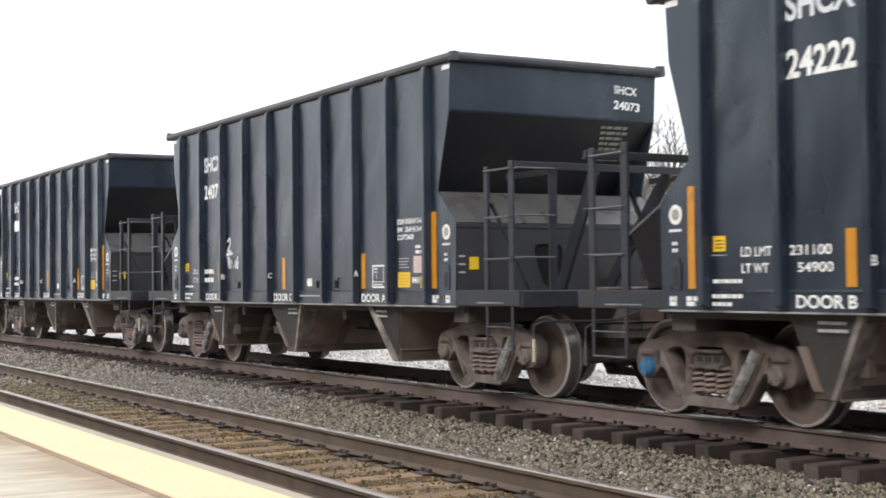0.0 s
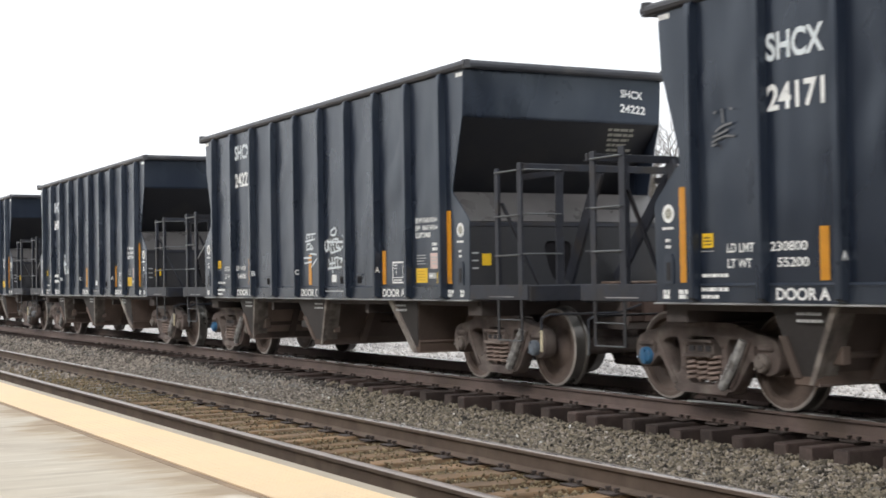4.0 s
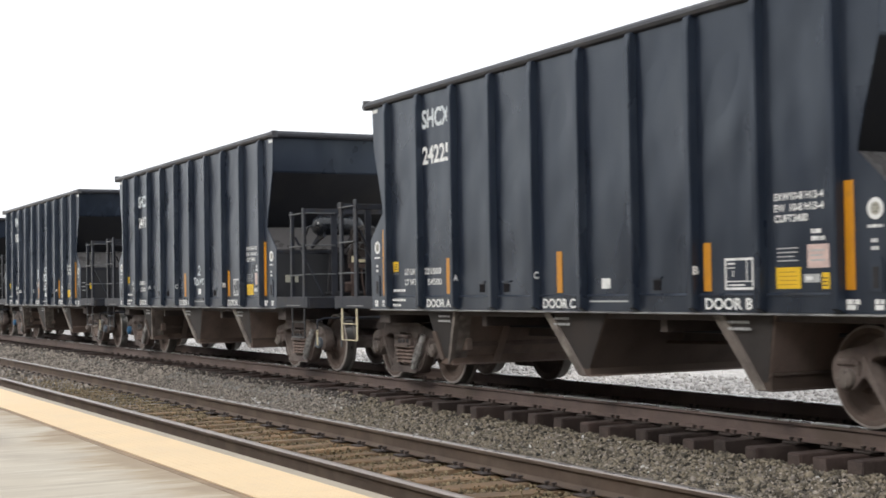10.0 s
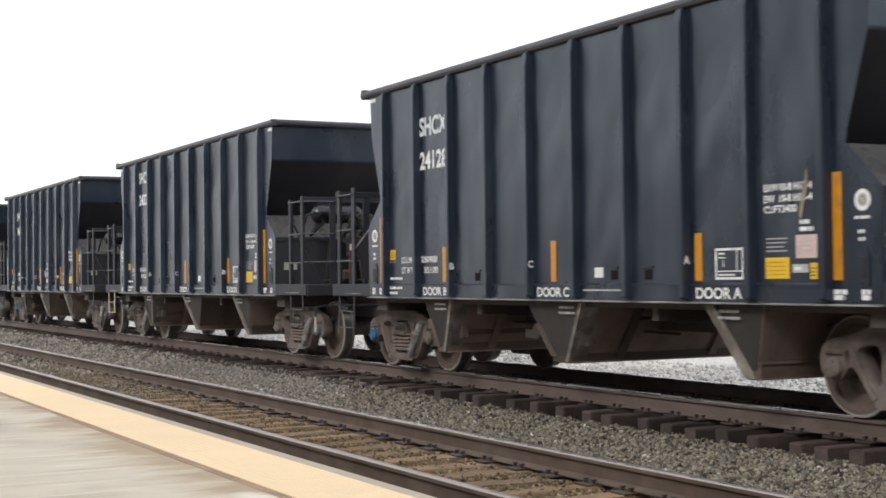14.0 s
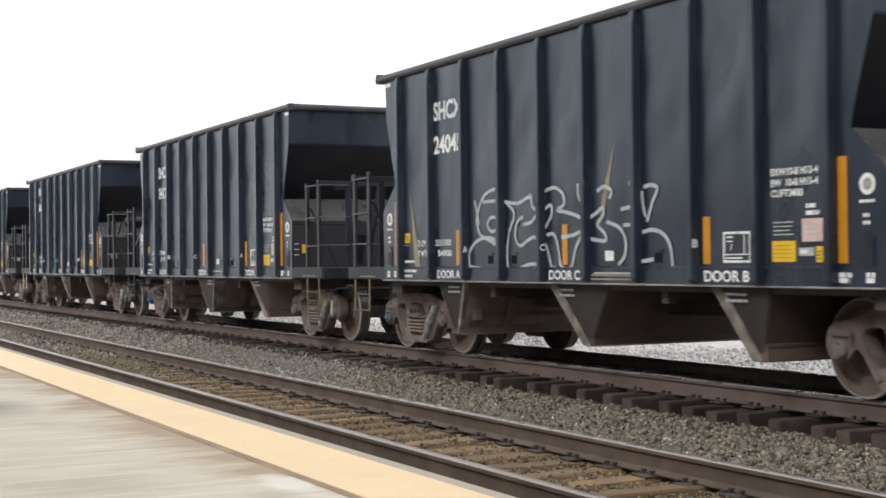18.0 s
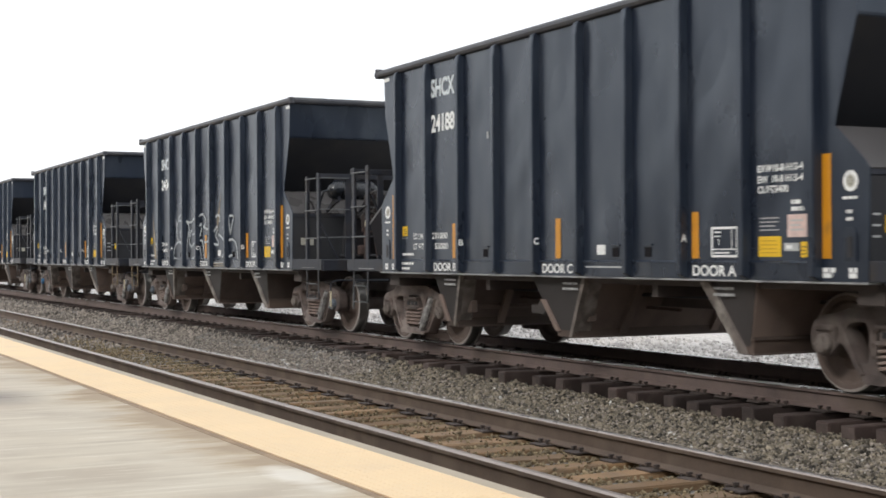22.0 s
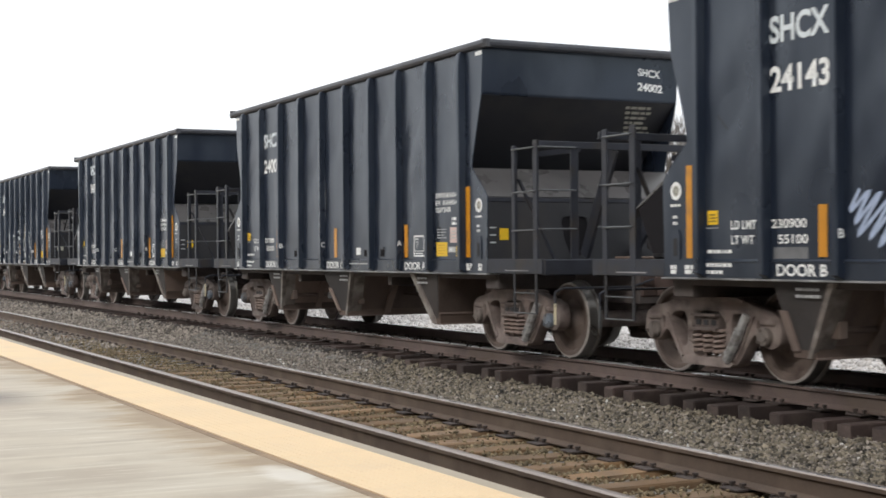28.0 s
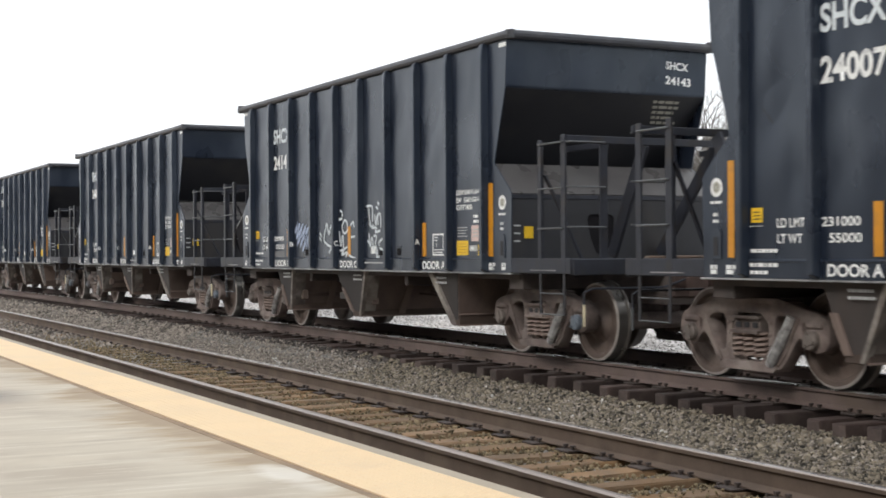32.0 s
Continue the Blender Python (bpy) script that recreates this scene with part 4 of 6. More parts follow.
def letters(car, text, x, z, h, w, mat=STENCIL, name="stencilled_letters", y=-W - 0.003, bold=0.03):
    return tagged(part(name, lettering(text, h, w, mat, bold), None, car, at=(x, y, z)), kind="stuff")


def sheet(s, x0, x1, y_out, y_in, side, seed):
    """A side sheet between two posts, dished a little by years of loads."""
    rnd = random.Random(seed * 7 + side)
    nx, nz = 8, 12
    dent = [[rnd.uniform(-1, 1) for _ in range(5)] for _ in range(3)]
    v = []
    for k in range(nz + 1):
        for i in range(nx + 1):
            u, w = i / nx, k / nz
            bow = 4 * u * (1 - u) * min(1.0, 6 * w, 6 * (1 - w))
            a = w * 4
            j = min(int(a), 3)
            f = a - j
            f = f * f * (3 - 2 * f)
            d = sum((dent[q][j] * (1 - f) + dent[q][j + 1] * f) * (0.5 + 0.5 * math.cos(2 * math.pi * (u - q / 3))) for q in range(3))
            d += 1.2 * math.sin(2 * math.pi * (2.9 * w - 0.9 * u + 0.37 * seed)) * (0.5 + 0.5 * math.sin(1.7 * seed + 4.1 * w))
            v.append((x0 + (x1 - x0) * u, y_out - side * (0.010 + 0.009 * d) * bow * (0.15 if seed == 1 else 0.15 + 0.85 * min(1.0, max(0.0, (w - 0.36) / 0.2))), 1.0 + 2.75 * w))
    n = nx + 1
    s.add(v, [(k * n + i, k * n + i + 1, (k + 1) * n + i + 1, (k + 1) * n + i) for k in range(nz) for i in range(nx)])
    s.box(x0, x1, min(y_in, y_in - side * 0.01), max(y_in, y_in - side * 0.01), 1.0, 3.75)


def build_car(b_right):
    """One hopper car: x along the track, the platform's side at -y, z = 0 on the rails. b_right: its brake end is at +x."""
    car = thing("hopper_car", category="hopper car", group="hopper cars of the freight train",
                label="black open-top steel hopper car with white stencils and amber reflector strips")
    b = 1 if b_right else -1
    # side sheets, in bays between the posts, and the posts
    for side in (-1, 1):
        w = W if side < 0 else WF
        y_out, y_in = side * w, side * (w - 0.014)
        for i in range(9):
            s = Shape()
            sheet(s, POST[i] - 0.012, POST[i + 1] - 0.05, y_out, y_in, side, i)
            part("side_panel", s, PAINT, car, smooth=True)
            s = Shape()
            s.box(POST[i] + 0.004, POST[i + 1] - 0.066, min(y_out, y_out + side * 0.012), max(y_out, y_out + side * 0.012), 1.0, 1.15)
            zr = 1.15
            s.hull([(POST[i] + 0.004, y_out + side * 0.001, zr + 0.022), (POST[i + 1] - 0.066, y_out + side * 0.001, zr + 0.022), (POST[i + 1] - 0.066, y_out + side * 0.001, zr - 0.01), (POST[i] + 0.004, y_out + side * 0.001, zr - 0.01)],
                   [(POST[i] + 0.004, y_out + side * 0.02, zr + 0.004), (POST[i + 1] - 0.066, y_out + side * 0.02, zr + 0.004), (POST[i + 1] - 0.066, y_out + side * 0.02, zr - 0.006), (POST[i] + 0.004, y_out + side * 0.02, zr - 0.006)])
            part("sill_plate", s, PAINT, car)
        for i in range(10):
            s = Shape()
            x0, x1 = POST[i] - 0.045, POST[i] + 0.035
            rings = []
            for z, out in ((1.002, 0.02), (1.04, POST_OUT), (3.60, POST_OUT), (3.715, POST_OUT - 0.012), (3.74, POST_OUT - 0.045)):
                y2 = side * (w + out)
                y1 = y2 - side * min(0.012, out / 2)
                rings.append([(x0 - 0.012, y_out, z), (x1 + 0.012, y_out, z), (x1 + 0.002, y1, z), (x1 - 0.010, y2, z), (x0 + 0.010, y2, z), (x0 - 0.002, y1, z)])
            for a, c in zip(rings, rings[1:]):
                s.add(a + c, [(k, (k + 1) % 6, 6 + (k + 1) % 6, 6 + k) for k in range(6)])
            s.add(rings[-1], [tuple(range(6))])
            part("side_post", s, PAINT, car)
        for e in (-1, 1):
            inner = POST[9] + 0.0 if e > 0 else -(POST[0] - 0.045)
            s = Shape()
            s.prism(mirror_x([(inner - 0.01, 1.0), (4.78, 1.0), (4.80, 1.92), (4.74, 1.99), (4.40, 2.29), (4.42, 2.40), (4.66, 3.17), (4.70, 3.75), (inner - 0.01, 3.75)], e), min(y_out, y_in), max(y_out, y_in))
            part("end_gusset", s, PAINT, car)
        s = Shape()
        s.tube([(-4.9, side * (w + 0.005), TOP), (4.83, side * (w + 0.005), TOP)], 0.056, 10)
        part("top_chord", s, CHORD, car, "dusty grey top chord", smooth=True)
        # side sill: channel along the whole car with a worn bright lower lip
        for x0, x1 in ((-6.08, -4.785), (4.785, 6.08)):
            s = Shape()
            s.box(x0, x1, min(side * w, side * (w - 0.07)), max(side * w, side * (w - 0.07)), 1.0, DECK, e=0.006)
            part("deck_channel", s, FRAME, car)
            s = Shape()
            s.box(x0 + 0.45, x1 - 0.3, side * w - 0.006, side * w + 0.006, 1.03, 1.042)
            part("channel_edge", s, LIP_EDGE, car)
        s = Shape()
        s.box(-4.80, 4.80, min(side * (w - 0.12), side * (w + 0.028)), max(side * (w - 0.12), side * (w + 0.028)), 0.978, 0.996, e=0.004)
        part("sill_lip", s, LIP_EDGE, car, "worn bright lower lip of the side sill")
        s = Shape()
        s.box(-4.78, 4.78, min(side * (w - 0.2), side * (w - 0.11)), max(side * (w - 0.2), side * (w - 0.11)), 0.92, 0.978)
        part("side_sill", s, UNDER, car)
    for e in (-1, 1):
        s = Shape()
        xc = 4.79 if e > 0 else -4.86
        s.tube([(xc, -W - 0.03, TOP), (xc, WF + 0.03, TOP)], 0.054, 10)
        part("end_chord", s, CHORD, car, smooth=True)
        for side in (-1, 1):
            s = Shape()
            yc = -W if side < 0 else WF
            s.tube([(xc, yc, TOP - 0.05), (xc, yc, TOP + (0.05 if side * e < 0 else 0.075))], 0.058 if side * e < 0 else 0.062, 10)
            part("corner_cap", s, CHORD, car, smooth=True)
        s = Shape()
        s.prism(mirror_x([(4.70, 3.76), (4.663, 3.20), (4.655, 3.175), (4.64, 3.165), (4.63, 3.18), (4.645, 3.205), (4.685, 3.76)], e), -W + 0.014, WF - 0.014)
        part("end_sheet", s, PAINT, car)
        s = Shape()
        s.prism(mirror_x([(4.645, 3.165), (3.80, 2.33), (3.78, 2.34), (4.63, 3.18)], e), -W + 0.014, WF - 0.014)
        part("slope_sheet", s, SHADE, car, "slope sheet in a shade-toned copy of the car paint")
        s = Shape()
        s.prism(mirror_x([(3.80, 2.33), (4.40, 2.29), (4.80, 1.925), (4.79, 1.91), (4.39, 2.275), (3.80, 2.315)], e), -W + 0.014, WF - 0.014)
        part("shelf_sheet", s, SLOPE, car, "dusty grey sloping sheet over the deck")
        # end wall with one cut-out
        s = Shape()
        hole = [(-0.47, 1.62), (-0.45, 1.67), (-0.40, 1.69), (-0.15, 1.69), (-0.10, 1.67), (-0.08, 1.62), (-0.09, 1.40), (-0.13, 1.24), (-0.18, 1.20), (-0.30, 1.20), (-0.35, 1.24), (-0.42, 1.40)]
        zl, zh, yn, yf = DECK - 0.1, 1.91, -W + 0.014, WF - 0.014
        rim = [(yn, 1.62), (yn, zh), (-0.5, zh), (-0.2, zh), (yf, zh), (yf, 1.62), (yf, 1.40), (yf, zl), (-0.25, zl), (-0.4, zl), (yn, zl), (yn, 1.40)]
        v = [(e * x, y, z) for x in (4.775, 4.792) for ring in (hole, rim) for y, z in ring]
        n = 12
        for k in range(n):
            q = (k + 1) % n
            s.add([v[k], v[q], v[n + q], v[n + k]], [(0, 1, 2, 3)])
            s.add([v[2 * n + k], v[2 * n + q], v[3 * n + q], v[3 * n + k]], [(0, 1, 2, 3)])
            s.add([v[k], v[q], v[2 * n + q], v[2 * n + k]], [(0, 1, 2, 3)])
        part("end_wall", s, BULKHEAD, car, "dusty dark end bulkhead with a cut-out")
        # solid dark block in place of the shade seen through the cut-out
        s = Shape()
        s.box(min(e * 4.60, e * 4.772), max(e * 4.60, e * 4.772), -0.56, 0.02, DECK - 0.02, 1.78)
        part("wall_pocket", s, PIT, car, "dark block painting the shade behind the cut-out")
        s = Shape()
        s.box(min(e * 4.70, e * 4.80), max(e * 4.70, e * 4.80), -W + 0.02, WF - 0.02, 1.86, 1.915, e=0.008)
        part("bulkhead_rail", s, FRAME, car)
        # deck and end sill
        s = Shape()
        for k in range(11):
            x = 4.80 + 0.112 * k
            s.box(min(e * x, e * (x + 0.085)), max(e * x, e * (x + 0.085)), -W + 0.07, WF - 0.07, DECK - 0.035, DECK - 0.012)
        part("deck", s, FRAME, car, "dark open-grid end platform")
        s = Shape()
        s.box(min(e * 6.02, e * 6.11), max(e * 6.02, e * 6.11), -W + 0.02, WF - 0.02, 0.985, DECK - 0.005, e=0.01)
        part("end_sill", s, FRAME, car)
        s = Shape()
        s.box(min(e * 5.75, e * 6.12), max(e * 5.75, e * 6.12), -0.32, 0.25, DECK - 0.01, DECK + 0.02, e=0.008)
        part("draft_casting", s, CASTING, car, "tan-brown casting over the coupler pocket")
        # coupler, striker and draft gear
        s = Shape()
        s.box(min(e * 6.05, e * 6.22), max(e * 6.05, e * 6.22), -0.26, 0.26, 0.72, 1.08, e=0.02)
        s.box(min(e * 6.15, e * 6.42), max(e * 6.15, e * 6.42), -0.08, 0.08, 0.79, 0.96, e=0.02)
        s.prism(mirror_x([(6.38, 0.74), (6.56, 0.76), (6.62, 0.80), (6.62, 0.98), (6.56, 1.0), (6.38, 0.98)], e), -0.16, 0.10)
        s.prism(mirror_x([(6.42, 0.74), (6.68, 0.76), (6.70, 0.98), (6.42, 0.98)], e), 0.08 if e > 0 else -0.2, 0.2 if e > 0 else -0.08)
        part("coupler", s, RUST, car, "rust-brown knuckle coupler")
        # uncoupling lever with its hanging handle
        s = Shape()
        s.tube([(e * 6.14, -1.38, 0.62), (e * 6.14, -1.38, 0.80), (e * 6.16, -1.28, 0.84), (e * 6.16, -0.35, 0.84), (e * 6.3, -0.15, 0.93)], 0.013, 6)
        part("uncoupling_lever", s, FRAME, car)
        s = Shape()
        s.box(e * 6.14 - 0.012, e * 6.14 + 0.012, -1.392, -1.368, 0.43, 0.67, e=0.004)
        part("lever_handle", s, PALE_HANDLE if e > 0 else ROD, car, "pale painted lever handle" if e > 0 else "")
        s = Shape()
        s.tube([(e * 6.2, 0.28, 0.80), (e * 6.38, 0.32, 0.62), (e * 6.5, 0.3, 0.42), (e * 6.62, 0.22, 0.40)], 0.024, 6)
        part("air_hose", s, HOLE, car)
        # side ladder, end ladder and railing round the platform
        xo, xi = e * 5.93, e * 5.43
        if e < 0:
            xo, xi = -5.84, -5.33
        for x, top, wd in ((xo, 2.52, 0.045), (xi, 2.49 if e > 0 else 2.53, 0.035 if e > 0 else 0.05)):
            s = Shape()
            s.box(x - wd, x + wd, -W - 0.002, -W + 0.022, DECK - 0.16, top, e=0.003)
            s.box(x - wd, x - wd + 0.014, -W + 0.018, -W + 0.07, DECK, top - 0.01)
            part("ladder_stile", s, FRAME, car)
            s = Shape()
            s.box(x - 0.035, x + 0.035, WF - 0.03, WF - 0.01, DECK - 0.1, top - 0.1)
            part("railing_post", s, FRAME, car)
        for z in (2.45, 1.95, 1.51):
            s = Shape()
            s.tube([(xi, -W + 0.03, z), (xi, -W - 0.02, z - 0.012), (xo, -W - 0.02, z - 0.012), (xo, -W + 0.03, z)], 0.011, 6)
            part("rung", s, ROD, car)
        xe = e * 5.97
        s = Shape()
        s.box(xe - 0.012, xe + 0.012, -1.06, -0.96, DECK - 0.1, 2.48, e=0.003)
        part("ladder_stile", s, FRAME, car)
        for z in (2.44, 1.95, 1.51):
            s = Shape()
            s.tube([(xe, -W + 0.02, z), (xe + e * 0.05, -W + 0.04, z), (xe + e * 0.05, -1.02, z), (xe, -1.0, z)], 0.011, 6)
            part("rung", s, ROD, car)
        s = Shape()
        s.box(xe - 0.02, xe + 0.02, -W + 0.02, WF - 0.02, 2.43, 2.51, e=0.004)
        part("end_rail", s, FRAME, car)
        s = Shape()
        s.box(min(xe, e * 4.6), max(xe, e * 4.6), WF - 0.05, WF - 0.02, 2.43, 2.50, e=0.004)
        part("side_rail", s, FRAME, car)
        s = Shape()
        s.box(min(xi, e * 4.42), max(xi, e * 4.42), -0.62, -0.58, 2.44, 2.51, e=0.004)
        part("side_rail", s, FRAME, car)
        s = Shape()
        s.hull([(xi - 0.025, -W + 0.06, 2.1), (xi + 0.025, -W + 0.06, 2.1), (xi + 0.025, -W + 0.085, 2.1), (xi - 0.025, -W + 0.085, 2.1)],
               [(xi - 0.025 + e * 0.05, -1.0, DECK), (xi + 0.025 + e * 0.05, -1.0, DECK), (xi + 0.025 + e * 0.05, -0.975, DECK), (xi - 0.025 + e * 0.05, -0.975, DECK)])
        part("brace", s, FRAME, car)
        # sill steps under the ladders
        for x0, x1, yy in ((xi, xo, -W + 0.012),):
            s = Shape()
            s.tube([(x0, yy - 0.008, 0.55), (x1, yy - 0.008, 0.55)], 0.009, 6)
            step = part("sill_step", s, ROD, car, "hanging sill step with worn bright treads")
            s = Shape()
            s.tube([(x0, yy - 0.008, 0.78), (x1, yy - 0.008, 0.78)], 0.008, 6)
            part("tread", s, ROD, step)
            for x in (x0, x1):
                s = Shape()
                s.box(x - 0.022, x + 0.022, yy - 0.006, yy + 0.006, 0.545, 1.0)
                part("hanger", s, HOLE, step)
        # the brake end carries tanks and gear, the other end slanting braces
        if e == b:
            s = Shape()
            s.lathe_y([(e * y, r) for y, r in ((-1.06, 0.0), (-1.05, 0.06), (-1.02, 0.115), (-0.96, 0.15), (-0.28, 0.15), (-0.22, 0.115), (-0.19, 0.06), (-0.18, 0.0))], 24, e * 5.22, 2.285)
            for y in (-0.92, -0.34):
                s.lathe_y([(e * y, 0.15), (e * y, 0.158), (e * (y + 0.05), 0.158), (e * (y + 0.05), 0.15)], 24, e * 5.22, 2.285)
            s.tube([(e * 5.22, -e * 0.19, 2.285), (e * 5.22, -e * 0.10, 2.285), (e * 5.24, -e * 0.06, 2.20), (e * 5.2, e * 0.02, 1.98)], 0.026, 8)
            s.tube([(e * 5.22, -e * 1.05, 2.285), (e * 5.22, -e * 1.13, 2.27), (e * 5.16, -e * 1.16, 2.12), (e * 5.0, -e * 1.15, 1.97)], 0.022, 8)
            part("air_reservoir", s, TANK, car, "glossy black air reservoir", smooth=True)
            # saddles under the reservoir and its bracket to the bulkhead
            for yy in (-0.90, -0.32):
                s = Shape()
                s.prism(mirror_x([(4.80, 1.98), (5.06, 2.12), (5.10, 2.20), (5.16, 2.14), (5.28, 2.13), (5.34, 2.19), (5.34, 2.11), (5.12, 2.06), (4.80, 1.94)], e), e * yy - 0.02, e * yy + 0.02)
                part("tank_bracket", s, FRAME, car)
            # valve body and pipes in the dark behind the hood's edge
            s = Shape()

            def lump(x0, x1, y0, y1, z0, z1, c=0.02):
                s.box(min(e * x0, e * x1), max(e * x0, e * x1), min(e * y0, e * y1), max(e * y0, e * y1), z0, z1, e=c)

            lump(4.94, 5.16, -0.10, 0.14, 1.98, 2.16)
            lump(4.98, 5.12, -0.02, 0.10, 2.14, 2.30, 0.03)
            for y, z, r in ((-0.14, 2.08, 0.07), (0.12, 2.06, 0.06)):
                s.lathe_y([(e * (y - 0.03), 0.0), (e * (y - 0.03), r), (e * (y + 0.08), r)], 14, e * 5.06, z)
            part("control_valve", s, HOLE, car, "sooty black brake control valve")
            s = Shape()
            s.tube([(e * 4.9, -e * 0.66, DECK), (e * 4.9, -e * 0.66, 1.4), (e * 4.88, -e * 0.62, 1.62), (e * 4.86, -e * 0.6, 1.85)], 0.02, 7)
            part("riser_pipe", s, HOLE, car)
            s = Shape()
            s.tube([(e * 5.1, -e * 0.8, DECK + 0.04), (e * 5.12, -e * 0.3, DECK + 0.05), (e * 5.3, e * 0.2, DECK + 0.04), (e * 5.5, e * 0.5, DECK)], 0.028, 7)
            part("deck_pipe", s, HOLE, car)
            # hand brake: brown gear housing on a pillar at the end rail, spoked wheel, bell crank, chain and hose
            hy = -e * 0.52
            s = Shape()
            s.box(e * 5.90 - 0.06, e * 5.90 + 0.06, hy - 0.17, hy + 0.15, 1.86, 2.22, e=0.035)
            s.box(e * 5.88 - 0.05, e * 5.88 + 0.05, hy - 0.22, hy - 0.02, 1.66, 1.90, e=0.03)
            for y, z, r in ((-0.12, 2.14, 0.085), (-0.02, 1.83, 0.075), (0.12, 1.92, 0.06)):
                s.tube([(e * 5.93, hy + y, z), (e * 6.0, hy + y, z)], r, 14)
            brake = part("hand_brake", s, VALVE, car, "greasy brown hand brake housing")
            s = Shape()
            s.tube([(e * 6.00, hy + 0.185 * math.cos(2 * math.pi * k / 28), 2.07 + 0.185 * math.sin(2 * math.pi * k / 28)) for k in range(29)], 0.013, 6)
            for k in range(5):
                a = 2 * math.pi * k / 5 + 0.4
                s.tube([(e * 5.985, hy, 2.07), (e * 6.00, hy + 0.185 * math.cos(a), 2.07 + 0.185 * math.sin(a))], 0.012, 5)
            s.tube([(e * 5.95, hy, 2.07), (e * 6.02, hy, 2.07)], 0.045, 12)
            part("hand_wheel", s, DUSTY_WHEEL, brake, "dusty spoked hand wheel", smooth=True)
            s = Shape()
            s.tube([(e * 5.98, hy + 0.10, 1.93), (e * 6.02, hy + 0.16, 1.80), (e * 6.02, hy + 0.26, 1.77), (e * 6.0, hy + 0.33, 1.86), (e * 5.98, hy + 0.34, 2.02)], 0.011, 6)
            part("hose_loop", s, HOLE, brake)
            s = Shape()
            s.box(e * 5.94 - 0.02, e * 5.94 + 0.02, hy - 0.20, hy - 0.12, DECK - 0.02, 1.70)
            s.box(e * 5.94 - 0.015, e * 5.94 + 0.015, hy + 0.10, hy + 0.15, DECK - 0.02, 1.90)
            s.box(e * 5.94 - 0.012, e * 5.94 + 0.012, hy - 0.24, hy + 0.18, 1.60, 1.665)
            s.box(e * 5.90 - 0.04, e * 5.90 + 0.04, hy - 0.30, hy - 0.12, DECK + 0.05, DECK + 0.22, e=0.03)
            s.tube([(e * 5.92, hy - 0.02, 1.66), (e * 5.92, hy + 0.0, 1.4), (e * 5.90, hy + 0.05, DECK)], 0.016, 6)
            part("brake_pillar", s, RUST, brake, "rust-brown pillar and bell crank")
            s = Shape()
            x = e * 5.962
            s.box(min(x, x + e * 0.006), max(x, x + e * 0.006), hy - 0.20, hy + 0.05, 1.69, 1.735)
            s.box(min(x, x + e * 0.006), max(x, x + e * 0.006), hy - 0.20, hy - 0.145, 1.735, 1.785)
            part("valve_tag", s, PALE_HANDLE, brake, "pale yellowed tag")
            # sloping hood over the gear at one side, with the relay valve below it
            near, far = (-W + 0.016, WF - 0.016)
            side_a, side_b = (-0.58, far) if e > 0 else (near, 0.45)
            low_a, low_b = (-0.04, far) if e > 0 else (near, -0.08)
            s = Shape()
            s.hull([(e * 4.76, side_a, 1.968), (e * 4.76, side_b, 1.968), (e * 5.30, low_b, 1.685), (e * 5.30, low_a, 1.685)],
                   [(e * 4.76, side_a, 1.940), (e * 4.76, side_b, 1.940), (e * 5.29, low_b, 1.660), (e * 5.29, low_a, 1.660)])
            part("hood", s, SLOPE, car, "dusty sloping hood over the brake gear")
            # thin second skin on the far half, painted as bright as the sky makes it
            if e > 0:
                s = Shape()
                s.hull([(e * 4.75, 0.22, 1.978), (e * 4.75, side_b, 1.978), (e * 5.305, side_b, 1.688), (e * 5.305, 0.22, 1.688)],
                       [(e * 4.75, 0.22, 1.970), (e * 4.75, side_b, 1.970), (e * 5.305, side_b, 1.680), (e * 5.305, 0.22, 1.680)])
                part("hood_panel", s, HOOD, car, "far half of the hood, pale to paint the sky's sheen")
            s = Shape()
            s.box(min(e * 5.28, e * 5.33), max(e * 5.28, e * 5.33), low_a - 0.25 if e > 0 else near, far if e > 0 else low_b + 0.25, 1.585, 1.668, e=0.006)
            part("hood_beam", s, FRAME, car)
            # solid filling the hollow under the hood, coloured as its shade
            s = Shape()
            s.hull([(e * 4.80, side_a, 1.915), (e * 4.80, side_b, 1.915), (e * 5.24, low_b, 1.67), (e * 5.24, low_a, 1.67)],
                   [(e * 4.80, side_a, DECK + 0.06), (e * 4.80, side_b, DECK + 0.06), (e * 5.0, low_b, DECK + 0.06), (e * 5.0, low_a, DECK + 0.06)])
            part("hood_box", s, PIT, car, "dark solid painting the shade under the hood")
            s = Shape()
            yc = -1.2 if e < 0 else 1.1
            s.box(e * 5.08 - 0.16, e * 5.08 + 0.16, yc - 0.14, yc + 0.14, DECK - 0.01, 1.40, e=0.03)
            s.lathe_y([(yc - 0.2, 0.0), (yc - 0.2, 0.09), (yc + 0.1, 0.09)], 14, e * 5.0, 1.36)
            s.lathe_y([(yc - 0.18, 0.0), (yc - 0.18, 0.07), (yc + 0.1, 0.07)], 14, e * 5.2, 1.33)
            s.tube([(e * 4.9, yc, 1.2), (e * 4.86, yc, 1.45), (e * 4.84, yc + 0.1, 1.6)], 0.03, 7)
            part("relay_valve", s, HOLE, car, "sooty brake relay valve")
            s = Shape()
            s.box(e * 4.88 - 0.025, e * 4.88 + 0.025, yc - 0.21, yc - 0.2, 1.30, 1.37)
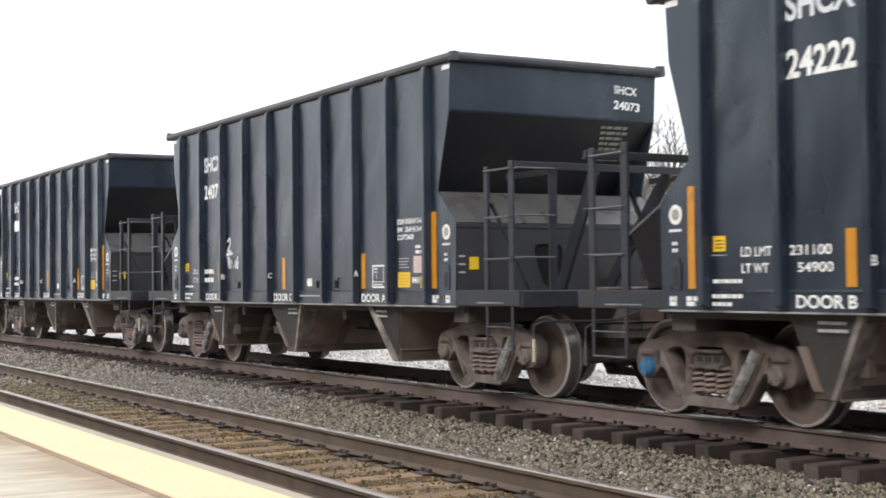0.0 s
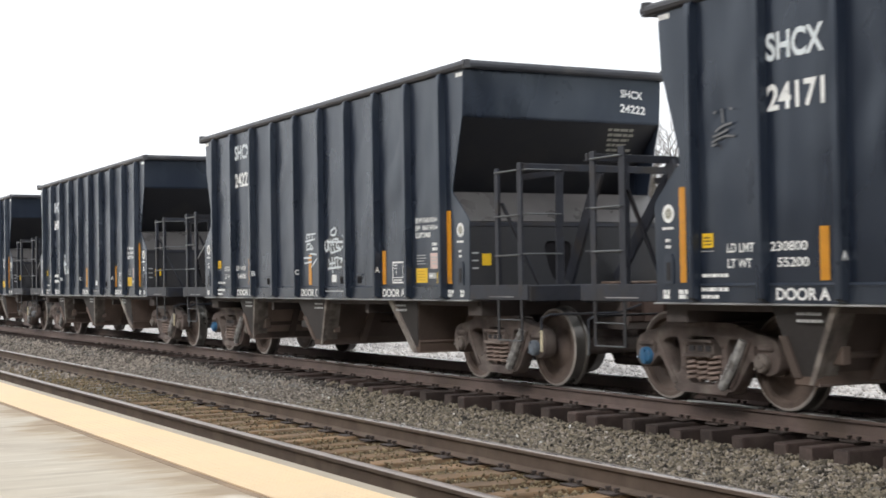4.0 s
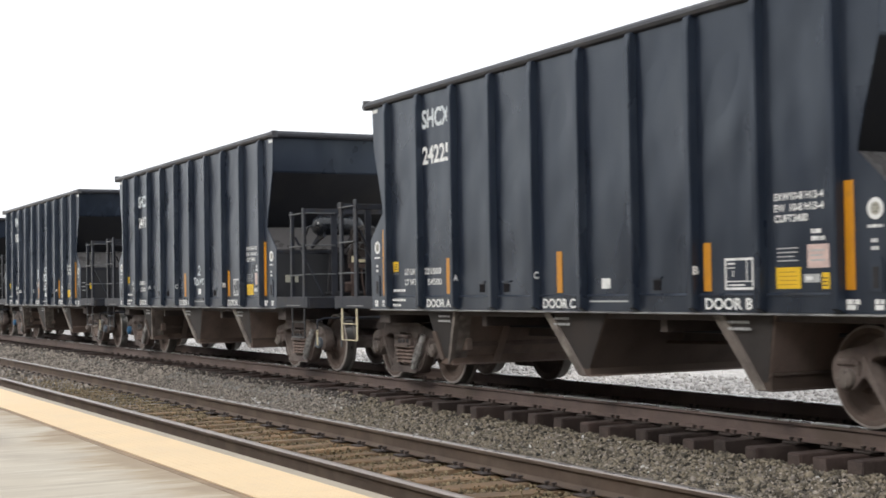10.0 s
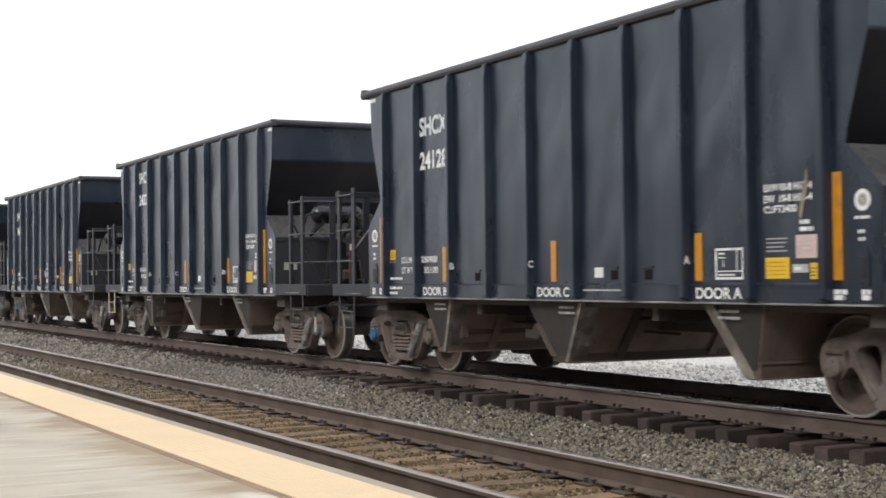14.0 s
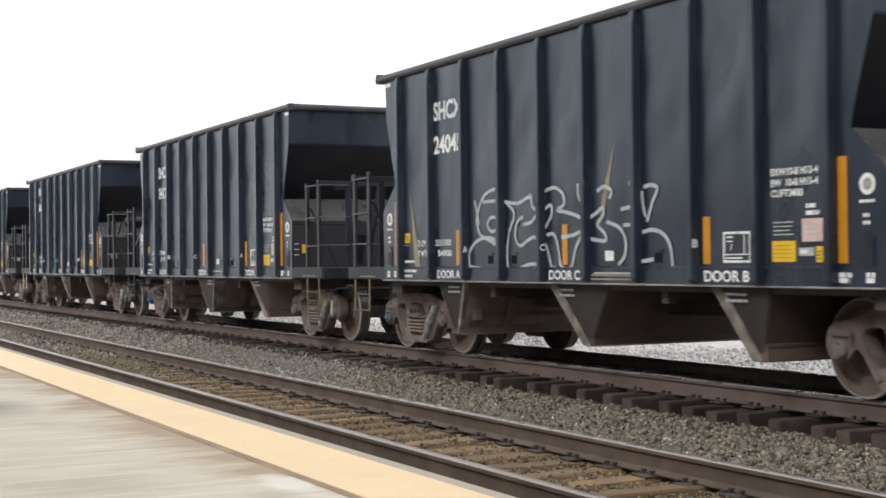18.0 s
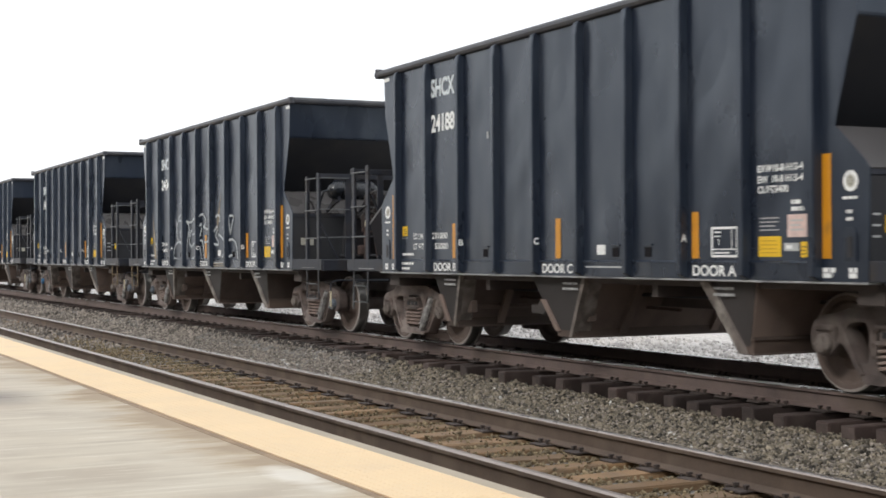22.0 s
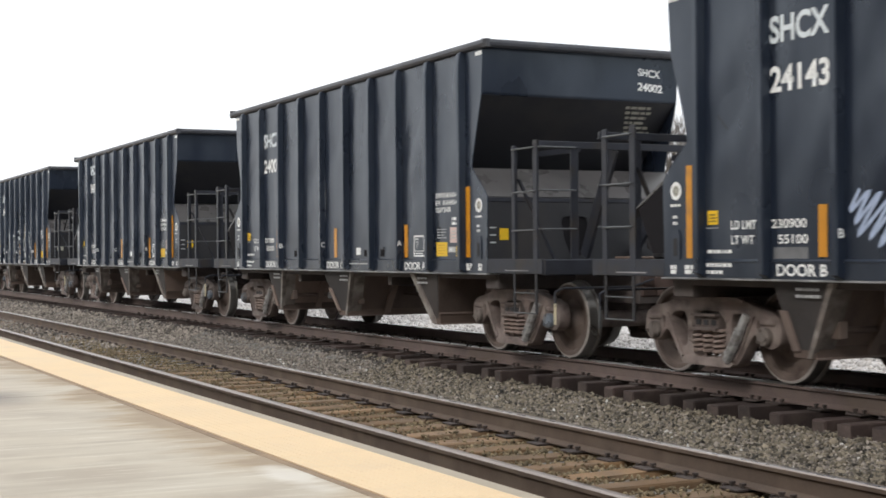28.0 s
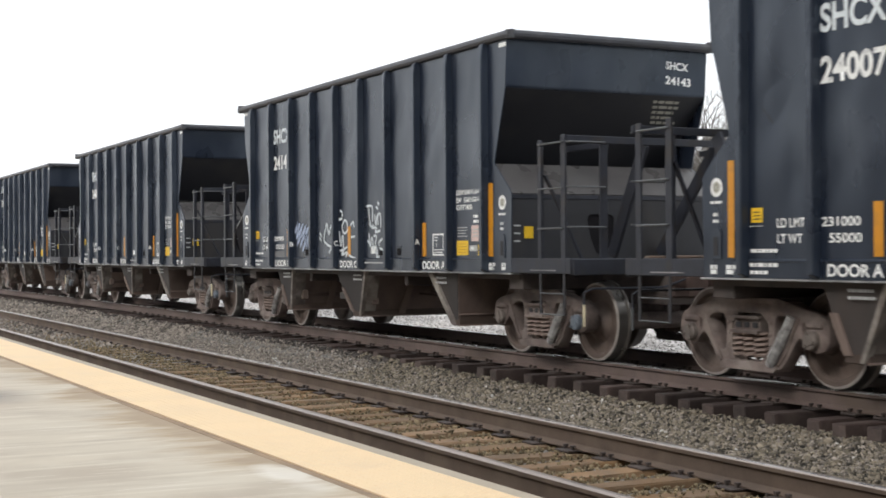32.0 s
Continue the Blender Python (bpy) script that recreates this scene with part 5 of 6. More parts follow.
            part("valve_tag", s, STENCIL, car)
        else:
            for yy, x0, z0, x1, z1 in ((-0.45, 5.95, 2.44, 5.3, 1.2), (0.55, 5.95, 2.44, 4.84, 1.2)) + (((0.1, 5.0, 2.0, 5.9, 1.2),) if e < 0 else ()):
                s = Shape()
                d = Vector((x1 - x0, z1 - z0)).normalized() * 0.08
                s.prism(mirror_x([(x0 - d.y, z0 + d.x), (x0 + d.y, z0 - d.x), (x1 + d.y, z1 - d.x), (x1 - d.y, z1 + d.x)], e), yy - 0.02, yy + 0.02)
                part("brace", s, FRAME, car)
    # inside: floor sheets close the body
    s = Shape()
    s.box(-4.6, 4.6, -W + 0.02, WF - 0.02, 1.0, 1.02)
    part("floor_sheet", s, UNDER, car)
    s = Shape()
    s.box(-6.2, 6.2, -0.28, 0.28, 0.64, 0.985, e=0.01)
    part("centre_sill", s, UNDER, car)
    for e in (-1, 1):
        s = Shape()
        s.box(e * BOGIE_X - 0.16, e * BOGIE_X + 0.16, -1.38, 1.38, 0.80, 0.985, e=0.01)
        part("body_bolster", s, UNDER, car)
    # three discharge chutes, their flanges lighter and worn
    for kind, x0, x1, u0, u1 in (("end", 2.5, 3.3, 2.92, 3.03), ("end", -3.3, -2.5, -3.12, -2.92),
                                 ("mid", -0.43, 0.75, 0.06, 0.17) if b_right else ("mid", -0.75, 0.43, -0.34, -0.06)):
        s = Shape()
        yt, yb = W - 0.09, W - 0.22
        s.hull([(x0, -yt, 0.985), (x1, -yt, 0.985), (x1, yt, 0.985), (x0, yt, 0.985)], [(u0, -yb, 0.32), (u1, -yb, 0.32), (u1, yb, 0.32), (u0, yb, 0.32)])
        chute = part("chute", s, CHUTE, car, "dusty steel discharge chute")
        # thin plate over the near face, darker than the rest of the chute
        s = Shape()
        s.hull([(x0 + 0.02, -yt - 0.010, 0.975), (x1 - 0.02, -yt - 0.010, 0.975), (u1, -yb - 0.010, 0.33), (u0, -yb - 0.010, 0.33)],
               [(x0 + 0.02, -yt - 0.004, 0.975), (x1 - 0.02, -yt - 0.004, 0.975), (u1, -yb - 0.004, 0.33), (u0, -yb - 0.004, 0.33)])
        part("chute_plate", s, DARK_STEEL, chute, "dark side plate")
        inner_low = (kind == "end" and x0 > 0) or (kind == "mid" and b_right)
        a, c = (x0, u0) if inner_low else (x1, u1)
        m = 1 if inner_low else -1
        s = Shape()
        wt = 0.13 if inner_low else 0.045
        s.hull([(a - m * 0.02, -yt - 0.035, 0.97), (a + m * wt, -yt - 0.035, 0.97), (a + m * wt, -yt + 0.03, 0.97), (a - m * 0.02, -yt + 0.03, 0.97)],
               [(c - m * 0.02, -yb - 0.035, 0.31), (c + m * wt * 0.8, -yb - 0.035, 0.31), (c + m * wt * 0.8, -yb + 0.03, 0.31), (c - m * 0.02, -yb + 0.03, 0.31)])
        part("chute_flange", s, FLANGE, chute, "worn pale steel flange")
        if not inner_low:
            s = Shape()
            h0, h1 = 0.40, 0.93
            q = [(x0 + (u0 - x0) * h, -yt + (yt - yb) * h, 0.985 - 0.665 * h) for h in (h0, h1)]
            s.hull([(q[0][0] - 0.01, q[0][1] - 0.03, q[0][2]), (q[0][0] + 0.085, q[0][1] - 0.03, q[0][2]), (q[0][0] + 0.085, q[0][1] + 0.02, q[0][2]), (q[0][0] - 0.01, q[0][1] + 0.02, q[0][2])],
                   [(q[1][0] - 0.01, q[1][1] - 0.03, q[1][2]), (q[1][0] + 0.085, q[1][1] - 0.03, q[1][2]), (q[1][0] + 0.085, q[1][1] + 0.02, q[1][2]), (q[1][0] - 0.01, q[1][1] + 0.02, q[1][2])])
            part("chute_edge", s, CHUTE, chute)
            # on the sloping face: a wide dusty band behind the flange and a stiffening rib further in
            for name, ya, yc, out, mat in (("chute_band", -yt - 0.005, -yt + 0.20, 0.016, FLANGE), ("chute_rib", -0.72, -0.62, 0.05, CHUTE), ("chute_rib", 0.55, 0.65, 0.05, CHUTE)):
                s = Shape()
                yd = (yt - yb) if ya < -1 else 0.0
                s.hull([(x1 - 0.004, ya, 0.975), (x1 + out, ya, 0.975), (x1 + out, yc, 0.975), (x1 - 0.004, yc, 0.975)],
                       [(u1 - 0.004, ya + yd, 0.32), (u1 + out, ya + yd, 0.32), (u1 + out, yc + yd, 0.32), (u1 - 0.004, yc + yd, 0.32)])
                part(name, s, mat, chute)
        s = Shape()
        s.box(u0 - 0.03, u1 + 0.06, -yb - 0.02, yb + 0.03, 0.30, 0.56, e=0.01)
        part("gate_frame", s, GATE, chute, "brown dusty gate frame")
        s = Shape()
        s.box(u1 + 0.05, u1 + 0.075, -yb - 0.02, yb + 0.03, 0.44, 0.462)
        s.box(u1 + 0.05, u1 + 0.075, -yb - 0.02, yb + 0.03, 0.30, 0.318)
        part("gate_rib", s, CHUTE, chute)
        tx = a + m * 0.32
        stencil_bars(car, tx - 0.15, tx + 0.17, (0.90, 0.84), 0.026, FADED, 7, -yt - 0.016)
        s = Shape()
        s.tube([((u0 + u1) / 2 - m * 0.25, -1.15, 0.56), ((u0 + u1) / 2 - m * 0.25, 1.15, 0.56)], 0.035, 8)
        s.box((u0 + u1) / 2 - m * 0.25 - 0.08, (u0 + u1) / 2 - m * 0.25 + 0.08, -1.2, -1.1, 0.48, 0.64, e=0.01)
        part("gate_shaft", s, CHUTE, chute)
        if kind == "mid" and not b_right:
            # gear case of the gates on a hanger
            gx, gz = -0.90, 0.62
            s = Shape()
            s.lathe_y([(-1.20, 0.0), (-1.20, 0.085), (-1.18, 0.105), (-1.08, 0.105), (-1.08, 0.0)], 18, gx, gz)
            s.box(gx - 0.30, gx + 0.03, -1.17, -1.10, gz - 0.09, gz + 0.02, e=0.012)
            s.box(gx - 0.05, gx + 0.05, -1.16, -1.12, gz, 1.0)
            part("gear_case", s, DARK_STEEL, car, "dark round gear case of the gates")
    s = Shape()
    s.tube([(-3.6, -0.62, 0.78), (3.6, -0.62, 0.78)], 0.02, 6)
    part("brake_pipe", s, FRAME, car)
    s = Shape()
    s.tube([(-0.2 - b, -0.45, 0.62), (b * 4.2, -0.45, 0.7)], 0.018, 6)
    part("brake_rod", s, RUST, car)
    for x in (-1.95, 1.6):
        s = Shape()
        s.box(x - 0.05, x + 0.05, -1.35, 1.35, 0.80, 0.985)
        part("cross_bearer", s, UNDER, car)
    build_bogie(car, -BOGIE_X)
    build_bogie(car, BOGIE_X)
    # stencils and decals on the side that is seen
    first, last = ("A", "B") if b_right else ("B", "A")
    letters(car, "DOOR " + first, -3.11, 1.025, 0.105, 0.64, y=-W - 0.016)
    letters(car, "DOOR C", -0.33, 1.025, 0.105, 0.64, y=-W - 0.016)
    letters(car, "DOOR " + last, 2.47, 1.025, 0.105, 0.655, y=-W - 0.016)
    for t, x in ((first, POST[2] - 0.028), ("C", POST[4] - 0.028), (last, POST[7] - 0.028)):
        tagged(part("stencilled_letters", lettering(t, 0.078, 0.062, STENCIL, 0.03), None, car, at=pose(x + 0.0695, -W - 0.079, 1.345, 0, 0, 84)), kind="stuff")
    for x, z0, z1 in ((-2.59, 1.19, 1.63), (-0.06, 1.19, 1.63), (2.445, 1.19, 1.63)):
        flat(car, "reflector_strip", x, x + 0.105, z0, z1, AMBER, "amber reflector strip")
    flat(car, "reflector_strip", 4.25, 4.355, 1.19, 2.065, AMBER, "tall amber reflector strip")
    flat(car, "reflector_strip", -4.42, -4.33, 1.18, 2.06, AMBER, "tall amber reflector strip")
    flat(car, "decal", -4.09, -3.94, 1.49, 1.62, YELLOW, "small yellow decal")
    stencil_bars(car, -4.06, -3.96, (1.515, 1.545, 1.575), 0.012, FRAME, 3, y=-W - 0.0055)
    stencil_bars(car, -4.12, -3.92, (1.455,), 0.008, FADED, 4)
    letters(car, "LD LMT", -3.75, 1.44, 0.080, 0.36, bold=0.02)
    letters(car, "LT WT", -3.745, 1.305, 0.080, 0.32, bold=0.02)
    stencil_bars(car, -4.1, -3.72, (1.225,), 0.032, STENCIL, 8)
    stencil_bars(car, -4.1, -3.68, (1.10,), 0.034, STENCIL, 9, y=-W - 0.0145)
    stencil_bars(car, -4.1, -3.82, (1.035,), 0.032, STENCIL, 10, y=-W - 0.0145)
    flat(car, "decal", 0.785, 0.940, 1.228, 1.332, STENCIL, "white square decal")
    flat(car, "stencil_line", 0.58, 1.27, 1.092, 1.108, FADED, y=-W - 0.013)
    for x in (-1.78, -1.21, 1.65) if b_right else (-1.78, 1.06, 1.64):
        # flat dark plate on the sheet paints the hole's inner shade
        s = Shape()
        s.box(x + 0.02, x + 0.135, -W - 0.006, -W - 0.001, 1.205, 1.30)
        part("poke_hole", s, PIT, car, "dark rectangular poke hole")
        s = Shape()
        s.box(x, x + 0.16, -W - 0.022, -W - 0.001, 1.318, 1.334)
        part("hole_cover_lip", s, PAINT, car)
    # consolidated stencil frame
    s = Shape()
    y = -W - 0.003
    for x0, x1, z0, z1 in ((2.70, 3.06, 1.445, 1.467), (2.70, 3.06, 1.185, 1.207), (2.70, 2.722, 1.207, 1.445), (3.038, 3.06, 1.207, 1.445), (2.97, 2.982, 1.26, 1.45), (2.70, 3.06, 1.255, 1.265),
                           (2.74, 2.83, 1.41, 1.425), (2.74, 2.83, 1.375, 1.385), (2.80, 2.81, 1.3, 1.36), (2.74, 2.95, 1.22, 1.235)):
        x0, x1, z0, z1 = 2.74 + 1.09 * (x0 - 2.70), 2.74 + 1.09 * (x1 - 2.70), z0 + 0.015, z1 + 0.015
        s.add([(x0, y, z0), (x1, y, z0), (x1, y, z1), (x0, y, z1)], [(0, 1, 2, 3)])
    part("stencilled_frame", s, STENCIL, car, "white stencilled inspection box")
    letters(car, "EXW10-8 H13-4", 3.415, 1.95, 0.065, 0.60, bold=0.03)
    letters(car, "EW  10-8 H13-4", 3.415, 1.855, 0.065, 0.60, bold=0.03)
    letters(car, "CUFT3400", 3.415, 1.765, 0.065, 0.41, bold=0.03)
    stencil_bars(car, 3.44, 3.72, (1.54, 1.505, 1.47, 1.435), 0.012, FADED, 13)
    flat(car, "decal", 3.425, 3.725, 1.205, 1.385, YELLOW, "bright yellow square decal")
    flat(car, "decal", 3.81, 4.065, 1.375, 1.57, PINK, "pale pink paper decal")
    stencil_bars(car, 3.85, 4.02, (1.43, 1.47, 1.51), 0.016, FADED, 14, y=-W - 0.0055)
    stencil_bars(car, 3.86, 4.03, (1.66, 1.60), 0.036, STENCIL, 15)
    stencil_bars(car, 3.455, 3.70, (1.235, 1.27, 1.305, 1.34), 0.010, OCHRE, 16, y=-W - 0.0055)
    stencil_bars(car, 3.99, 4.055, (1.225, 1.255, 1.285), 0.010, FRAME, 17, y=-W - 0.0055)
    flat(car, "decal", 3.765, 3.955, 1.255, 1.325, FADED)
    flat(car, "decal", 3.79, 3.87, 1.275, 1.305, STENCIL, t=0.006)
    flat(car, "decal", 3.98, 4.065, 1.20, 1.335, YELLOW)
    for e in (-1, 1):
        # round emblem: plain ring
        x = e * 4.585
        s = Shape()
        n = 24
        for r0, r1 in ((0.052, 0.088),):
            v = [(x + r * math.cos(2 * math.pi * k / n), y, 1.825 + r * math.sin(2 * math.pi * k / n)) for r in (max(r0, 0.001), r1) for k in range(n)]
            s.add(v, [(k, (k + 1) % n, n + (k + 1) % n, n + k) for k in range(n)])
        emblem = part("round_emblem", s, STENCIL, car, "white ring emblem with a greenish centre")
        s = Shape()
        s.add([(x + 0.052 * math.cos(2 * math.pi * k / n), y, 1.825 + 0.052 * math.sin(2 * math.pi * k / n)) for k in range(n)], [tuple(range(n))])
        part("emblem_centre", s, BEIGE, emblem)
        s = Shape()
        for k in range(6):
            c, q = x + 0.03 * math.cos(k * math.pi / 3), 1.825 + 0.03 * math.sin(k * math.pi / 3)
            s.add([(c - 0.009, y - 0.002, q), (c, y - 0.002, q - 0.009), (c + 0.009, y - 0.002, q), (c, y - 0.002, q + 0.009)], [(0, 1, 2, 3)])
        part("emblem_mark", s, FRAME, emblem)
        stencil_bars(car, x - 0.09, x + 0.09, (1.675,), 0.025, STENCIL, 21)
        stencil_bars(car, x - 0.05, x + 0.05, (1.56, 1.50), 0.03, STENCIL, 22)
        s = Shape()
        s.prism([(x - 0.07, 1.17), (x + 0.07, 1.17), (x + 0.07, 1.40), (x + 0.045, 1.45), (x - 0.045, 1.45), (x - 0.07, 1.40)], -W - 0.012, -W - 0.001)
        part("jacking_plate", s, PAINT, car)
        # dark block painting the shade inside the slot
        s = Shape()
        s.prism([(x - 0.03, 1.20), (x + 0.03, 1.20), (x + 0.03, 1.37), (x - 0.03, 1.37)], -W - 0.016, -W - 0.0125)
        part("slot", s, HOLE, car)
        stencil_bars(car, e * 4.35 - 0.1, e * 4.35 + 0.06, (1.03, 1.075), 0.04, STENCIL, 23)
        stencil_bars(car, e * 4.62 - 0.06, e * 4.62 + 0.07, (1.03, 1.075), 0.04, STENCIL, 24)
        # small white tab under the corner of the top chord
        flat(car, "corner_tab", min(e * 4.52, e * 4.69), max(e * 4.52, e * 4.69), 3.65, 3.70, STENCIL, "white tab below the top chord")
    # bulkhead placards at the +x end
    s = Shape()
    xw = 4.7945
    if b_right:
        s.box(xw, xw + 0.006, -1.36, -1.14, 1.40, 1.52)
        part("placard", s, BEIGE, car, "weathered beige placard")
    else:
        s.box(xw, xw + 0.006, -1.34, -1.22, 1.40, 1.54)
        part("placard", s, YELLOW, car, "small yellow placard")
        s = Shape()
        for z in (1.36, 1.45, 1.54):
            s.add([(xw, -1.475, z), (xw, -1.39, z), (xw, -1.39, z + 0.018), (xw, -1.475, z + 0.018)], [(0, 1, 2, 3)])
        part("stencilled_text", s, FADED, car)
    # warning lines on the slope sheet
    s = Shape()
    rnd = random.Random(31)
    for k in range(7):
        z = 3.10 - 0.058 * k
        xx = 4.645 - 1.012 * (3.165 - z) + 0.008
        y, y1 = 0.64 + 0.03 * k, 1.04 + 0.035 * k - rnd.uniform(0, 0.12)
        while y < y1:
            yw = min(y1, y + rnd.uniform(0.05, 0.15))
            s.add([(xx - 0.014, y, z - 0.018), (xx - 0.014, yw, z - 0.018), (xx + 0.017, yw, z + 0.013), (xx + 0.017, y, z + 0.013)], [(0, 1, 2, 3)])
            y = yw + 0.018
    tagged(part("stencilled_text", s, BEIGE, car, "faded lines of stencilled warnings"), kind="stuff")
    return car


def stroke(shape, pts, width, y=-W - 0.0055):
    """A spray-can line: a flat ribbon through the points, smoothed; each lies over the one before."""
    y -= 4e-6 * len(shape.v)
    p = [Vector((a, b)) for a, b in pts]
    out = []
    for i in range(len(p) - 1):
        p0, p1, p2, p3 = p[max(i - 1, 0)], p[i], p[i + 1], p[min(i + 2, len(p) - 1)]
        for k in range(5):
            t = k / 5
            out.append(0.5 * ((2 * p1) + (p2 - p0) * t + (2 * p0 - 5 * p1 + 4 * p2 - p3) * t * t + (3 * p1 - p0 - 3 * p2 + p3) * t ** 3))
    out.append(p[-1])
    v = []
    for i, q in enumerate(out):
        d = out[min(i + 1, len(out) - 1)] - out[max(i - 1, 0)]
        d = d.normalized() if d.length > 1e-6 else Vector((1, 0))
        nrm = Vector((-d.y, d.x)) * width * 0.5
        v += [(q.x + nrm.x, y, q.y + nrm.y), (q.x - nrm.x, y, q.y - nrm.y)]
    shape.add(v, [(2 * i, 2 * i + 1, 2 * i + 3, 2 * i + 2) for i in range(len(out) - 1)])


def scribble(car, x0, x1, z0, z1, loops, width, mat, seed, lean=0.2):
    """A tag that cannot be read: looping strokes within a box."""
    rnd = random.Random(seed)
    s = Shape()
    for i in range(loops):
        a = x0 + (x1 - x0) * i / loops
        w = (x1 - x0) / loops
        pts = []
        for k in range(rnd.randrange(4, 7)):
            zz = z0 + (z1 - z0) * (rnd.random() if k % 2 else (k / 6 + rnd.random() * 0.4) % 1)
            pts.append((a + w * rnd.uniform(-0.15, 1.15) + lean * (zz - z0) * 0.4, zz))
        stroke(s, pts, width * rnd.uniform(0.7, 1.2))
    return part("graffiti_tag", s, mat, car, "pale spray-painted tag")


TRAIN = []


def build_train():
    kinds = {True: build_car(True), False: build_car(False)}
    used = set()
    # slot in the train, road number, brake end at +x, load limit, light weight
    makeup = [(-3, "", False, "", ""), (-2, "", True, "", ""), (-1, "", False, "", ""), (0, "24073", False, "", ""),
              (1, "24222", False, "231100", "54900"), (2, "24171", True, "230800", "55200"), (3, "24225", True, "231500", "54500"),
              (4, "24128", False, "230900", "55100"), (5, "24045", True, "231100", "54900"), (6, "24188", False, "231000", "55000"),
              (7, "24002", False, "231000", "55000"), (8, "24143", False, "230900", "55100"), (9, "24007", True, "231000", "55000"), (10, "", False, "", "")]
    for slot, number, b_right, limit, weight in makeup:
        at = pose(-16.47 + PITCH * (slot - 5) + ROLL[0][1], YT, 0)
        if b_right in used:
            car = copy_thing(kinds[b_right], at)
        else:
            car = kinds[b_right]
            car.matrix_basis = at
            used.add(b_right)
        TRAIN.append((slot, car))
    for (slot, car), (_, number, b_right, limit, weight) in zip(TRAIN, makeup):
        up = 0.22 if slot in (1, 3, 6) else 0.0
        wide = {1: 0.735, 2: 0.69, 5: 0.78, 6: 0.67, 7: 0.785, 8: 0.75, 9: 0.765}.get(slot, 0.75)
        letters(car, "SHCX", -3.19, 3.045 + up * 1.06, 0.242, wide, mat=SPRAY, name="reporting_mark")
        if number:
            letters(car, number, -3.19, 2.618 + up * 0.94, 0.232, wide, name="road_number")
            for text, z, h, w in (("SHCX", 3.50, 0.10, 0.34), (number, 3.315, 0.105, 0.385)):
                tagged(part("end_number", lettering(text, h, w, STENCIL, 0.03), None, car, at=pose(4.705 - (3.76 - z) * 0.0656 + 0.003, 0.76, z, 0, 3.75, 90)), kind="stuff")
        else:
            stencil_bars(car, -3.235, -2.45, (2.6,), 0.25, STENCIL, 40)
        if limit:
            letters(car, limit, -3.185, 1.44, 0.080, 0.45, bold=0.02)
            letters(car, weight, -3.10, 1.305, 0.080, 0.38, bold=0.02)
        else:
            stencil_bars(car, -3.22, -2.72, (1.44, 1.305), 0.07, STENCIL, 41)
        add_marks(slot, car)
        for o in car.children:
            if o.name.startswith("sill_step") and slot in (4, 5) and ((slot == 4 and o.data.vertices[0].co.x > 0) or (slot == 5 and o.data.vertices[0].co.x < 0)):
                for q in (o, *o.children):
                    q.data = q.data.copy()
                    q.data.materials[0] = OLD_YELLOW
                o["label"] = "rusty yellow sill step"
            if o.name.startswith("sill_step") and slot == 3 and o.data.vertices[0].co.x < 0:
                for q in (o, *o.children):
                    q.data = q.data.copy()
                    q.data.materials[0] = PALE_HANDLE
                o["label"] = "cream-painted sill step"
            if o.name.startswith("graffiti_tag"):
                tagged(o, o.get("label", ""), kind="stuff")
        rnd = random.Random(slot + 60)
        for o in car.children_recursive:
            if o.name.startswith("bearing_cap") and o.matrix_basis.translation.y < 0:
                px, bx = o.matrix_basis.translation.x, o.parent.matrix_basis.translation.x
                where = (int(math.copysign(1, bx)), int(math.copysign(1, px)))
                if (slot, *where) in ((1, -1, -1), (2, -1, -1), (4, -1, -1)):
                    o.data = CAP_BLUE
                    o["label"] = "bearing cap with blue paint"
                elif where == (1, 1) and slot != 0 or where == (-1, -1) and slot in (5, 7):
                    o.data = CAP_DIM
                    o["label"] = "bearing cap with faded blue paint"


